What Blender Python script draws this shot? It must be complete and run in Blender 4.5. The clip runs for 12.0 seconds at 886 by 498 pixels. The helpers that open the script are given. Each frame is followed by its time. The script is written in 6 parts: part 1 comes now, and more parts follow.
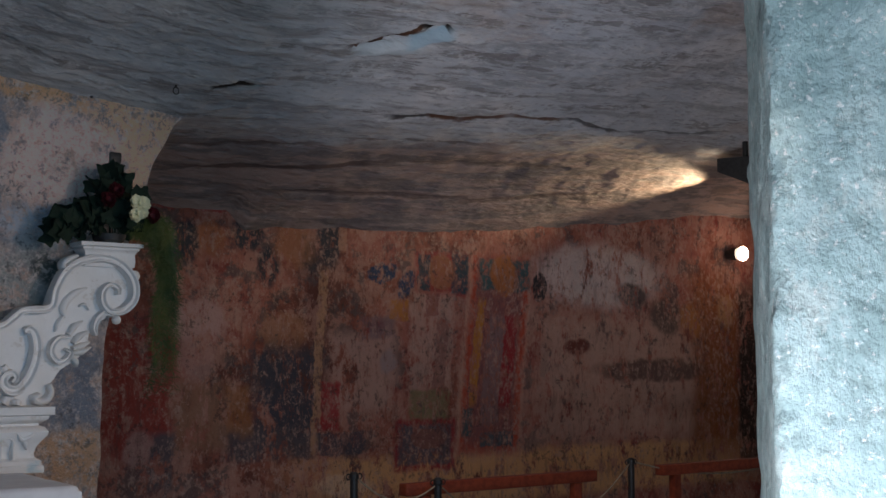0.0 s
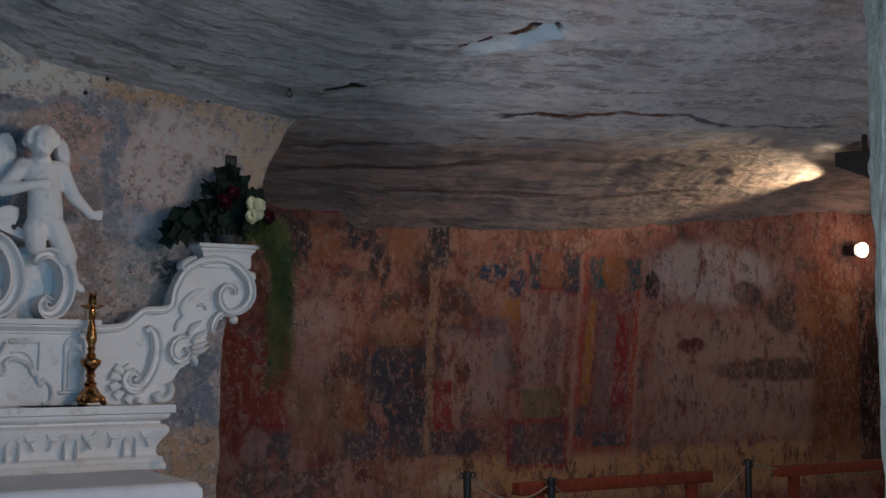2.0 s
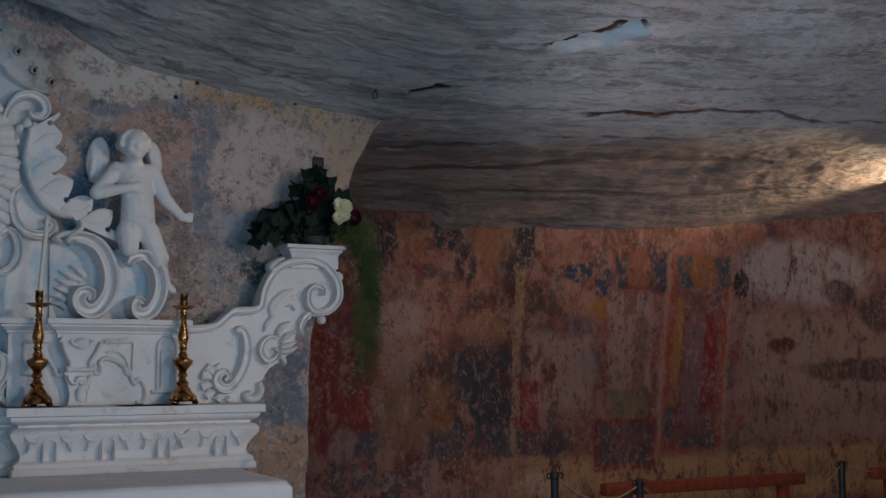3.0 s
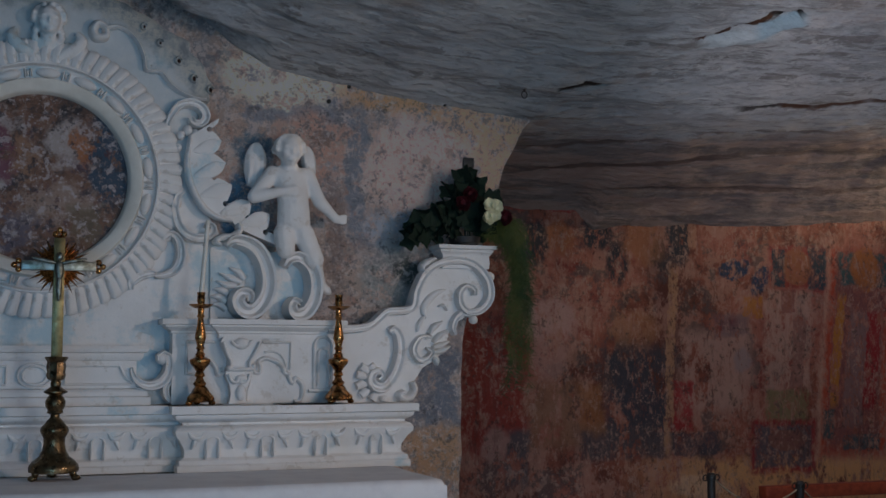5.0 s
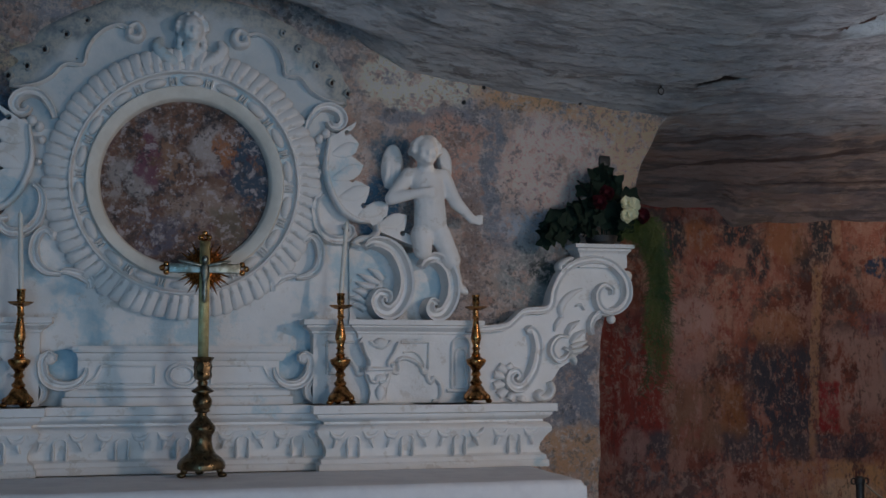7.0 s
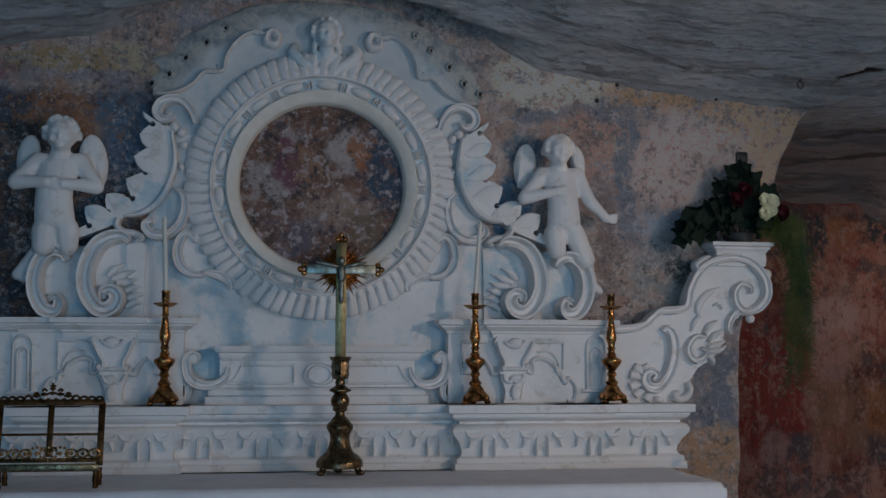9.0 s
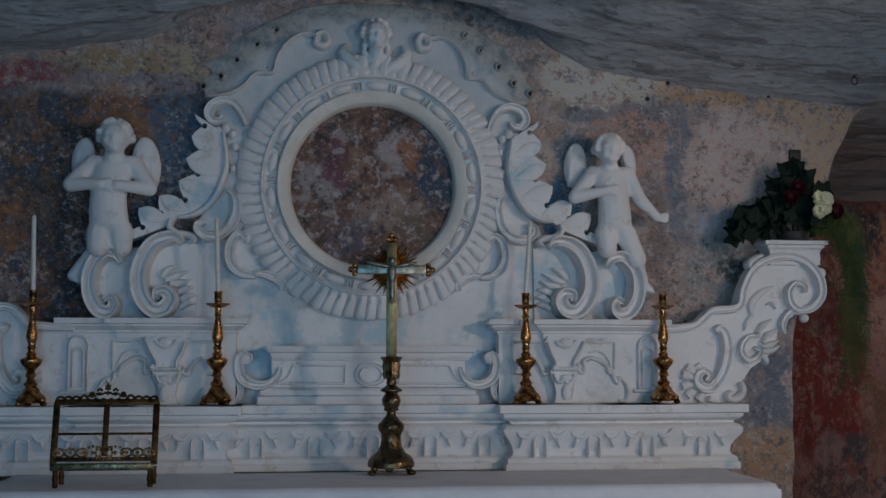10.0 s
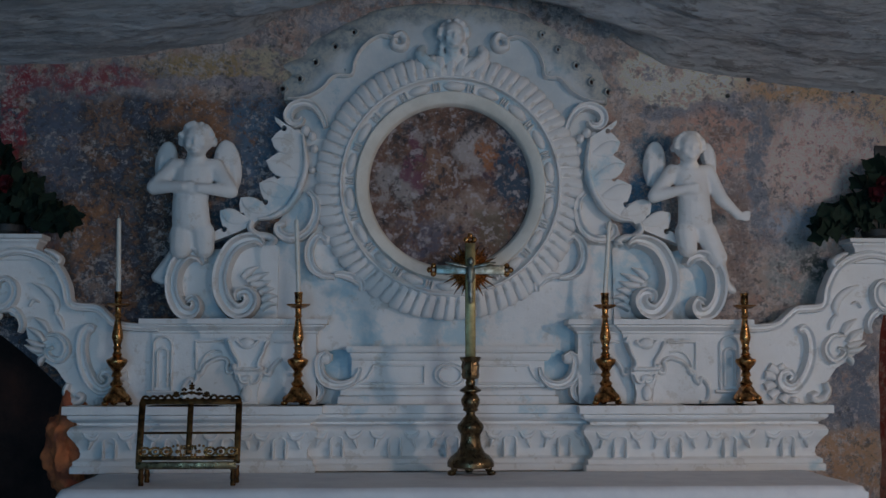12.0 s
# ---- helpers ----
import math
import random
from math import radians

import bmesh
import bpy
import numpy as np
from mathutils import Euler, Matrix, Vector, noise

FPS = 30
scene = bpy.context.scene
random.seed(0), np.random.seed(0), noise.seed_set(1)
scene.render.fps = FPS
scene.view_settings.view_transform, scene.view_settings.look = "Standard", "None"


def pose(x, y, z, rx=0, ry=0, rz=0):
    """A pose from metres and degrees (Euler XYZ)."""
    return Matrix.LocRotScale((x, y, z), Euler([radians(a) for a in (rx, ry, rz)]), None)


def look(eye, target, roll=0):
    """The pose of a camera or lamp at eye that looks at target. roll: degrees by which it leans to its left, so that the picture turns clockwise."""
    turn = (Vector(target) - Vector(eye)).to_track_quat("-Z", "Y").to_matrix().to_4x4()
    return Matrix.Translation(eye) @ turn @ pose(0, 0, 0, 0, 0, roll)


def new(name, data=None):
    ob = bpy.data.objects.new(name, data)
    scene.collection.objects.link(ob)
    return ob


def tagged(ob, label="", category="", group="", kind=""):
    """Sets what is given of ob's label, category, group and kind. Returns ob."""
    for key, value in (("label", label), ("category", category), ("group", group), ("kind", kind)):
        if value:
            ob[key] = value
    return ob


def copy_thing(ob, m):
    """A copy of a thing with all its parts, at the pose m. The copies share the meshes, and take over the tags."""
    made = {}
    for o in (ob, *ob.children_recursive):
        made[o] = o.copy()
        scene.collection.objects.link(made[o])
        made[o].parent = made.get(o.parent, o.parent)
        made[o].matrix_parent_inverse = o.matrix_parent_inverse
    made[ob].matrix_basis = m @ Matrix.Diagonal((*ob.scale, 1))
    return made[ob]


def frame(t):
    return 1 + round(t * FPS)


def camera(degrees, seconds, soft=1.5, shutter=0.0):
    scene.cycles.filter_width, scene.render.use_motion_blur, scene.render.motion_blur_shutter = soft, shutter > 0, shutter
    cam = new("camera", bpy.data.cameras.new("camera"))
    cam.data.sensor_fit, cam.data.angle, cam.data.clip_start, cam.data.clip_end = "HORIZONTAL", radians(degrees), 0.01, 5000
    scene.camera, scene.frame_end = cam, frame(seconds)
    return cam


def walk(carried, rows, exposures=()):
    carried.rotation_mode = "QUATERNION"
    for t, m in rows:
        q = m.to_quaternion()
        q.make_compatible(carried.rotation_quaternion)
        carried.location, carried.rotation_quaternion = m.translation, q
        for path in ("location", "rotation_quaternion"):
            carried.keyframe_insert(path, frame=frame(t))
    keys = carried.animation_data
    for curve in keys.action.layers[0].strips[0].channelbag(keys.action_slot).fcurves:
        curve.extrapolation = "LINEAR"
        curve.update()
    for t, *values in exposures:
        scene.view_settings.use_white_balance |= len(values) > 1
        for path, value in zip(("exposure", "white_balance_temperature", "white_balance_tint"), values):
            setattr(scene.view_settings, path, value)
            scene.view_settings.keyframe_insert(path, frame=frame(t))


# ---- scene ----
cam = camera(39.45, 12.0)
# seconds, eye x, y, z, yaw, pitch, roll: a slow turn on a tripod
ROWS = [
    (0.0, 0.0612, -0.0223, 1.4501, -36.951, 5.072, -0.020),
    (0.5, 0.0601, -0.0214, 1.4501, -36.235, 5.060, -0.046),
    (1.0, 0.0583, -0.0202, 1.4501, -35.111, 5.047, -0.018),
    (1.5, 0.0562, -0.0187, 1.4501, -33.761, 5.042, -0.032),
    (2.0, 0.0531, -0.0167, 1.4501, -31.878, 5.029, -0.005),
    (2.5, 0.0499, -0.0148, 1.4500, -29.953, 5.013, -0.049),
    (3.0, 0.0465, -0.0129, 1.4500, -27.971, 5.024, -0.019),
    (3.5, 0.0432, -0.0112, 1.4500, -26.072, 5.016, -0.046),
    (5.5, 0.0316, -0.0063, 1.4500, -19.581, 5.009, -0.029),
    (6.0, 0.0287, -0.0053, 1.4500, -18.057, 5.013, -0.055),
    (6.5, 0.0258, -0.0044, 1.4500, -16.500, 5.012, -0.017),
    (7.0, 0.0229, -0.0036, 1.4500, -14.907, 5.001, 0.011),
    (9.0, 0.0113, -0.0012, 1.4500, -8.841, 4.995, -0.045),
    (9.5, 0.0091, -0.0008, 1.4500, -7.680, 4.994, -0.002),
    (10.0, 0.0069, -0.0006, 1.4500, -6.557, 4.991, -0.010),
    (10.5, 0.0049, -0.0004, 1.4500, -5.525, 4.987, -0.020),
    (11.0, 0.0029, -0.0002, 1.4500, -4.472, 4.987, 0.017),
    (11.5, 0.0014, -0.0001, 1.4500, -3.696, 4.989, 0.008),
    (12.0, 0.0000, 0.0000, 1.4500, -3.000, 5.000, 0.000),
]
walk(cam, [(t, pose(x, y, z, 90 + pitch, roll, yaw)) for t, x, y, z, yaw, pitch, roll in ROWS])

# ---- light ----
world = bpy.data.worlds.new("world")
scene.world = world
world.use_nodes = True
world.node_tree.nodes["Background"].inputs[0].default_value = (0.45, 0.62, 0.80, 1)
world.node_tree.nodes["Background"].inputs[1].default_value = 0.6
scene.view_settings.exposure = 0.0


def light(name, kind, m, power, colour, size=0.1, size_y=0.0, cone=90, blend=0.5):
    data = bpy.data.lights.new(name, kind)
    data.energy, data.color = power, colour
    if kind == "AREA":
        data.shape, data.size, data.size_y = "RECTANGLE", size, size_y or size
    else:
        data.shadow_soft_size = size
    if kind == "SPOT":
        data.spot_size, data.spot_blend = radians(cone), blend
    ob = new(name, data)
    ob.matrix_world = m
    return ob


# stand-in daylight at two assumed doorways behind the camera, and the chapel's two lit lamps
light("entrance_daylight", "AREA", look((-1.0, -2.36, 1.0), (0.6, 4.7, 1.4)), 47, (0.22, 0.58, 1.0), 2.2, 1.6)
light("doorway_daylight", "AREA", look((2.4, -2.36, 1.35), (2.4, 4.6, 2.6)), 39, (0.86, 0.92, 0.98), 1.1, 1.0)
# unseen spots added: altar key from the right, fill for fresco and ceiling
light("altar_key_spot", "SPOT", look((2.85, 1.55, 2.15), (0.30, 4.6, 1.30)), 76, (1.0, 0.77, 0.66), 0.08, cone=76, blend=1.0)
light("fresco_fill_spot", "SPOT", look((2.2, 2.6, 2.85), (4.2, 5.6, 0.8)), 88, (1.0, 0.78, 0.70), 0.12, cone=60, blend=1.0)
light("ceiling_fill_spot", "SPOT", look((1.8, 1.6, 0.15), (4.6, 3.4, 2.9)), 250, (0.90, 0.88, 0.97), 0.10, cone=74, blend=0.9)
light("flood_light", "SPOT", look((6.30, 5.20, 2.505), (4.6, 5.29, 2.535)), 130, (1.0, 0.74, 0.46), 0.02, cone=48, blend=0.9)
light("bulkhead_light", "POINT", Matrix.Translation((6.70, 5.30, 2.16)), 1.2, (1.0, 0.6, 0.35), 0.04)

# ---- materials ----


class Nodes:
    """A small writer of node trees."""

    def __init__(self, name, rough=0.85, metal=0.0):
        self.mat = bpy.data.materials.new(name)
        self.mat.use_nodes = True
        self.tree = self.mat.node_tree
        self.out = self.tree.nodes["Principled BSDF"]
        self.out.inputs["Roughness"].default_value = rough
        self.out.inputs["Metallic"].default_value = metal
        self.where = self.add("ShaderNodeTexCoord").outputs["Object"]

    def add(self, kind, operation="", data_type="", interpolation_type=""):
        node = self.tree.nodes.new(kind)
        if operation:
            node.operation = operation
        if data_type:
            node.data_type = data_type
        if interpolation_type:
            node.interpolation_type = interpolation_type
        return node

    def put(self, socket, value):
        if isinstance(value, bpy.types.NodeSocket):
            self.tree.links.new(value, socket)
        elif isinstance(value, tuple) and len(value) == 3 and socket.type == "RGBA":
            socket.default_value = (*value, 1)
        else:
            socket.default_value = value

    def noise(self, scale, detail=4, rough=0.55, stretch=(1, 1, 1), shift=0.0, distort=0.0):
        m = self.add("ShaderNodeMapping")
        self.put(m.inputs["Vector"], self.where)
        m.inputs["Scale"].default_value = stretch
        m.inputs["Location"].default_value = (shift, shift * 1.7, shift * 0.6)
        n = self.add("ShaderNodeTexNoise")
        self.put(n.inputs["Vector"], m.outputs[0])
        for key, value in (("Scale", scale), ("Detail", detail), ("Roughness", rough), ("Distortion", distort)):
            n.inputs[key].default_value = value
        return n.outputs["Fac"]

    def math(self, op, a, b=0.0):
        n = self.add("ShaderNodeMath", operation=op)
        self.put(n.inputs[0], a)
        self.put(n.inputs[1], b)
        return n.outputs[0]

    def span(self, value, low, high, to_low=0.0, to_high=1.0):
        n = self.add("ShaderNodeMapRange", interpolation_type="SMOOTHSTEP")
        self.put(n.inputs[0], value)
        for i, v in enumerate((low, high, to_low, to_high)):
            self.put(n.inputs[i + 1], v)
        return n.outputs[0]

    def mix(self, fac, a, b):
        n = self.add("ShaderNodeMix", data_type="RGBA")
        self.put(n.inputs[0], fac)
        self.put(n.inputs[6], a)
        self.put(n.inputs[7], b)
        return n.outputs[2]

    def ramp(self, fac, stops):
        n = self.add("ShaderNodeValToRGB")
        self.put(n.inputs[0], fac)
        r = n.color_ramp
        while len(r.elements) < len(stops):
            r.elements.new(0.5)
        for e, (at, col) in zip(r.elements, stops):
            e.position, e.color = at, (*col, 1)
        return n.outputs[0]

    def warped(self, amount, scale=6.0):
        """The place, shaken by noise, for ragged outlines."""
        n = self.add("ShaderNodeTexNoise")
        self.put(n.inputs["Vector"], self.where)
        n.inputs["Scale"].default_value, n.inputs["Detail"].default_value = scale, 6
        n.inputs["Roughness"].default_value = 0.65
        a = self.add("ShaderNodeVectorMath", operation="SUBTRACT")
        self.put(a.inputs[0], n.outputs["Color"])
        a.inputs[1].default_value = (0.5, 0.5, 0.5)
        b = self.add("ShaderNodeVectorMath", operation="SCALE")
        self.put(b.inputs[0], a.outputs[0])
        b.inputs["Scale"].default_value = amount
        c = self.add("ShaderNodeVectorMath", operation="ADD")
        self.put(c.inputs[0], self.where)
        self.put(c.inputs[1], b.outputs[0])
        return c.outputs[0]

    def patch(self, base, place, shape, cx, cz, hx, hz, colour, strength, wear, soft=0.12, lean=0.0):
        """Paint one worn field, a box or an oval in x and z, over base."""
        s = self.add("ShaderNodeSeparateXYZ")
        self.put(s.inputs[0], place)
        dz = self.math("SUBTRACT", s.outputs[2], cz)
        dx = self.math("SUBTRACT", s.outputs[0], cx)
        if lean:
            dx = self.math("SUBTRACT", dx, self.math("MULTIPLY", dz, lean))
        dx = self.math("ABSOLUTE", self.math("DIVIDE", dx, hx))
        dz = self.math("ABSOLUTE", self.math("DIVIDE", dz, hz))
        if shape == "box":
            d = self.math("MAXIMUM", dx, dz)
        else:
            d = self.math("SQRT", self.math("ADD", self.math("MULTIPLY", dx, dx), self.math("MULTIPLY", dz, dz)))
        m = self.span(d, 1 + soft, 1 - soft)
        m = self.math("MULTIPLY", m, self.math("MULTIPLY", wear, strength))
        return self.mix(m, base, colour)

    def streak(self, base, place, ax, ay, bx, by, half, colour, strength):
        """A thin tapering line on a level sheet, from one place to another."""
        length = math.hypot(bx - ax, by - ay)
        tx, ty = (bx - ax) / length, (by - ay) / length
        s = self.add("ShaderNodeSeparateXYZ")
        self.put(s.inputs[0], place)
        dx, dy = self.math("SUBTRACT", s.outputs[0], (ax + bx) / 2), self.math("SUBTRACT", s.outputs[1], (ay + by) / 2)
        along = self.math("ADD", self.math("MULTIPLY", dx, tx), self.math("MULTIPLY", dy, ty))
        off = self.math("SUBTRACT", self.math("MULTIPLY", dy, tx), self.math("MULTIPLY", dx, ty))
        d = self.math("MAXIMUM", self.math("DIVIDE", self.math("ABSOLUTE", along), length / 2 + half), self.math("DIVIDE", self.math("ABSOLUTE", off), half))
        return self.mix(self.span(d, 1.15, 0.6, 0, strength), base, colour)

    def tone(self, colour, saturation, value):
        n = self.add("ShaderNodeHueSaturation")
        n.inputs["Saturation"].default_value, n.inputs["Value"].default_value = saturation, value
        self.put(n.inputs["Color"], colour)
        return n.outputs[0]

    def bump(self, height, strength=0.5, distance=0.01, under=None):
        n = self.add("ShaderNodeBump")
        n.inputs["Strength"].default_value, n.inputs["Distance"].default_value = strength, distance
        self.put(n.inputs["Height"], height)
        if under is not None:
            self.put(n.inputs["Normal"], under)
        return n.outputs[0]

    def end(self, colour, normal=None, rough=None):
        self.put(self.out.inputs["Base Color"], colour)
        if normal is not None:
            self.put(self.out.inputs["Normal"], normal)
        if rough is not None:
            self.put(self.out.inputs["Roughness"], rough)
        return self.mat


def rock_material():
    n = Nodes("cave_rock", 0.9)
    big = n.noise(1.6, 5, 0.6)
    streak = n.noise(7, 8, 0.68, (0.25, 1.7, 1.7), 3.0, 0.0)
    fine = n.noise(34, 6, 0.7, (0.35, 1, 1))
    col = n.ramp(big, [(0.36, (0.43, 0.46, 0.50)), (0.5, (0.53, 0.55, 0.58)), (0.64, (0.64, 0.63, 0.63))])
    col = n.mix(n.span(streak, 0.48, 0.60, 0, 0.6), col, (0.28, 0.27, 0.275))
    col = n.mix(n.span(fine, 0.52, 0.62, 0, 0.55), col, (0.24, 0.24, 0.25))
    col = n.mix(n.span(n.noise(22, 7, 0.75, (0.5, 1.3, 1.3), 9.0), 0.52, 0.62, 0, 0.55), col, (0.68, 0.66, 0.64))
    col = n.mix(n.span(n.noise(2.2, 6, 0.65, (0.6, 1, 1), 21.0), 0.54, 0.66, 0, 0.35), col, (0.46, 0.31, 0.22))
    # redder towards the painted wall, where the plaster wash has run over the rock
    s = n.add("ShaderNodeSeparateXYZ")
    n.put(s.inputs[0], n.warped(0.3, 3))
    col = n.mix(n.span(s.outputs[1], 4.78, 5.12, 0, 0.72), col, n.mix(n.span(streak, 0.44, 0.54), (0.12, 0.062, 0.046), (0.38, 0.235, 0.18)))
    bed = n.noise(4, 9, 0.72, (0.18, 2.6, 2.6), 44.0)
    col = n.mix(n.span(n.math("MULTIPLY", bed, n.span(n.noise(9, 6, 0.7, shift=77.0), 0.4, 0.55, 0.85, 1.03)), 0.53, 0.58, 0, 0.55), col, (0.15, 0.125, 0.115))
    # a pale flake scar with a rusty lip, and the rusty cracks
    lined = n.warped(0.035, 7)
    for ax, ay, bx, by, half, colour, strength in ROCK_MARKS:
        col = n.streak(col, lined, ax, ay, bx, by, half, colour, strength)
    h = n.math("ADD", n.math("MULTIPLY", streak, 0.6), n.math("MULTIPLY", fine, 0.8))
    nor = n.bump(h, 1.0, 0.04)
    nor = n.bump(n.noise(150, 4, 0.65), 0.5, 0.006, nor)
    return n.end(col, nor)


ROCK_MARKS = [
    (2.74, 4.09, 2.96, 4.02, 0.045, (0.60, 0.68, 0.72), 0.8),
    (2.93, 3.985, 3.03, 3.9, 0.042, (0.40, 0.55, 0.64), 0.95),
    (2.67, 4.062, 2.81, 3.952, 0.017, (0.11, 0.045, 0.022), 0.95),
    (2.81, 3.952, 2.89, 3.865, 0.019, (0.11, 0.045, 0.022), 1.0),
    (2.89, 3.865, 3.025, 3.872, 0.016, (0.025, 0.016, 0.012), 1.0),
    (2.266, 4.44, 2.36, 4.395, 0.019, (0.025, 0.016, 0.012), 1.0),
    (2.36, 4.395, 2.47, 4.41, 0.019, (0.025, 0.016, 0.012), 1.0),
    (2.35, 4.445, 2.46, 4.43, 0.022, (0.45, 0.55, 0.60), 0.6),
    (3.24, 4.605, 3.42, 4.555, 0.015, (0.025, 0.016, 0.012), 0.9),
    (3.42, 4.555, 3.62, 4.592, 0.018, (0.11, 0.045, 0.022), 1.0),
    (3.62, 4.592, 3.9, 4.547, 0.018, (0.11, 0.045, 0.022), 0.95),
    (3.9, 4.547, 4.29, 4.571, 0.017, (0.11, 0.045, 0.022), 0.9),
    (4.29, 4.571, 4.82, 4.685, 0.016, (0.025, 0.016, 0.012), 0.75),
    (4.82, 4.685, 5.58, 4.63, 0.016, (0.025, 0.016, 0.012), 0.6),
    (2.42, 5.3, 3.63, 5.135, 0.022, (0.09, 0.05, 0.04), 0.75),
    (3.15, 4.91, 4.1, 4.95, 0.014, (0.10, 0.07, 0.06), 0.6),
    (2.3, 5.12, 3.1, 4.98, 0.016, (0.10, 0.06, 0.05), 0.7),
    (3.63, 5.135, 4.9, 5.2, 0.016, (0.12, 0.08, 0.06), 0.6),
    (3.0, 5.4, 4.3, 5.42, 0.014, (0.10, 0.06, 0.05), 0.6),
    (4.2, 5.44, 5.3, 5.4, 0.012, (0.10, 0.06, 0.05), 0.6),
]


# near-black reddish rock: shade of the passage and drill holes, put into the colour
def shade_rock_material():
    n = Nodes("shade_dark_rock", 0.9)
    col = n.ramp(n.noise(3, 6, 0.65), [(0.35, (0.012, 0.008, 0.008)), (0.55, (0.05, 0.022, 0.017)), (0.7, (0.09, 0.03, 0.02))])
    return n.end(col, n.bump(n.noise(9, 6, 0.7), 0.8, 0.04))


def fresco_material():
    n = Nodes("painted_plaster", 0.85)
    big = n.noise(2.4, 6, 0.65)
    mid = n.noise(8, 8, 0.75, (1, 1, 0.7), 4.0)
    col = n.ramp(big, [(0.38, (0.13, 0.045, 0.034)), (0.46, (0.27, 0.095, 0.065)), (0.54, (0.37, 0.15, 0.115)), (0.62, (0.22, 0.05, 0.04))])
    col = n.mix(n.span(mid, 0.47, 0.56, 0, 0.7), col, (0.43, 0.24, 0.19))
    col = n.mix(n.span(n.noise(6, 8, 0.75, shift=40.0), 0.53, 0.60, 0, 0.8), col, (0.10, 0.075, 0.075))
    place = n.warped(0.10, 9)
    near = n.warped(0.07, 12)
    wear = n.span(n.noise(11, 9, 0.8, (1.2, 1, 0.6), 7.0), 0.41, 0.50)
    wear2 = n.span(n.noise(18, 9, 0.8, (1.2, 1, 0.7), 17.0), 0.40, 0.53)
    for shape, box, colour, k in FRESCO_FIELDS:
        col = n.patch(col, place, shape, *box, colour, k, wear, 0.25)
    for shape, box, colour, k, lean in FRESCO_PANELS:
        col = n.patch(col, near, shape, *box, colour, k * 0.85, wear2, 0.10, lean)
    # vertical runs and rubbed streaks
    run = n.noise(16, 8, 0.75, (1.6, 1, 0.35), 64.0)
    col = n.mix(n.span(run, 0.54, 0.62, 0, 0.35), col, (0.09, 0.04, 0.035))
    col = n.mix(n.span(n.noise(20, 8, 0.78, (1.2, 1, 0.7), 73.0), 0.54, 0.60, 0, 0.45), col, (0.46, 0.29, 0.24))
    # flaked plaster and dark pits over everything
    flake = n.noise(30, 8, 0.78, (1, 1, 0.8), 31.0)
    col = n.mix(n.span(n.math("MULTIPLY", flake, n.span(n.noise(4, 5, 0.6, shift=60.0), 0.4, 0.6, 0.9, 1.05)), 0.54, 0.61, 0, 0.65), col, (0.44, 0.29, 0.24))
    pit = n.math("MULTIPLY", n.noise(30, 7, 0.75, (1, 1, 0.8), 12.0), n.span(n.noise(5, 4, 0.6, shift=50.0), 0.40, 0.60, 0.86, 1.04))
    col = n.mix(n.span(pit, 0.555, 0.61, 0, 0.6), col, (0.045, 0.03, 0.028))
    h = n.math("ADD", n.math("MULTIPLY", flake, 1.0), n.math("MULTIPLY", big, 1.2))
    nor = n.bump(h, 0.9, 0.035)
    nor = n.bump(n.noise(90, 4, 0.6), 0.4, 0.006, nor)
    return n.end(n.tone(col, 1.05, 1.2), nor)


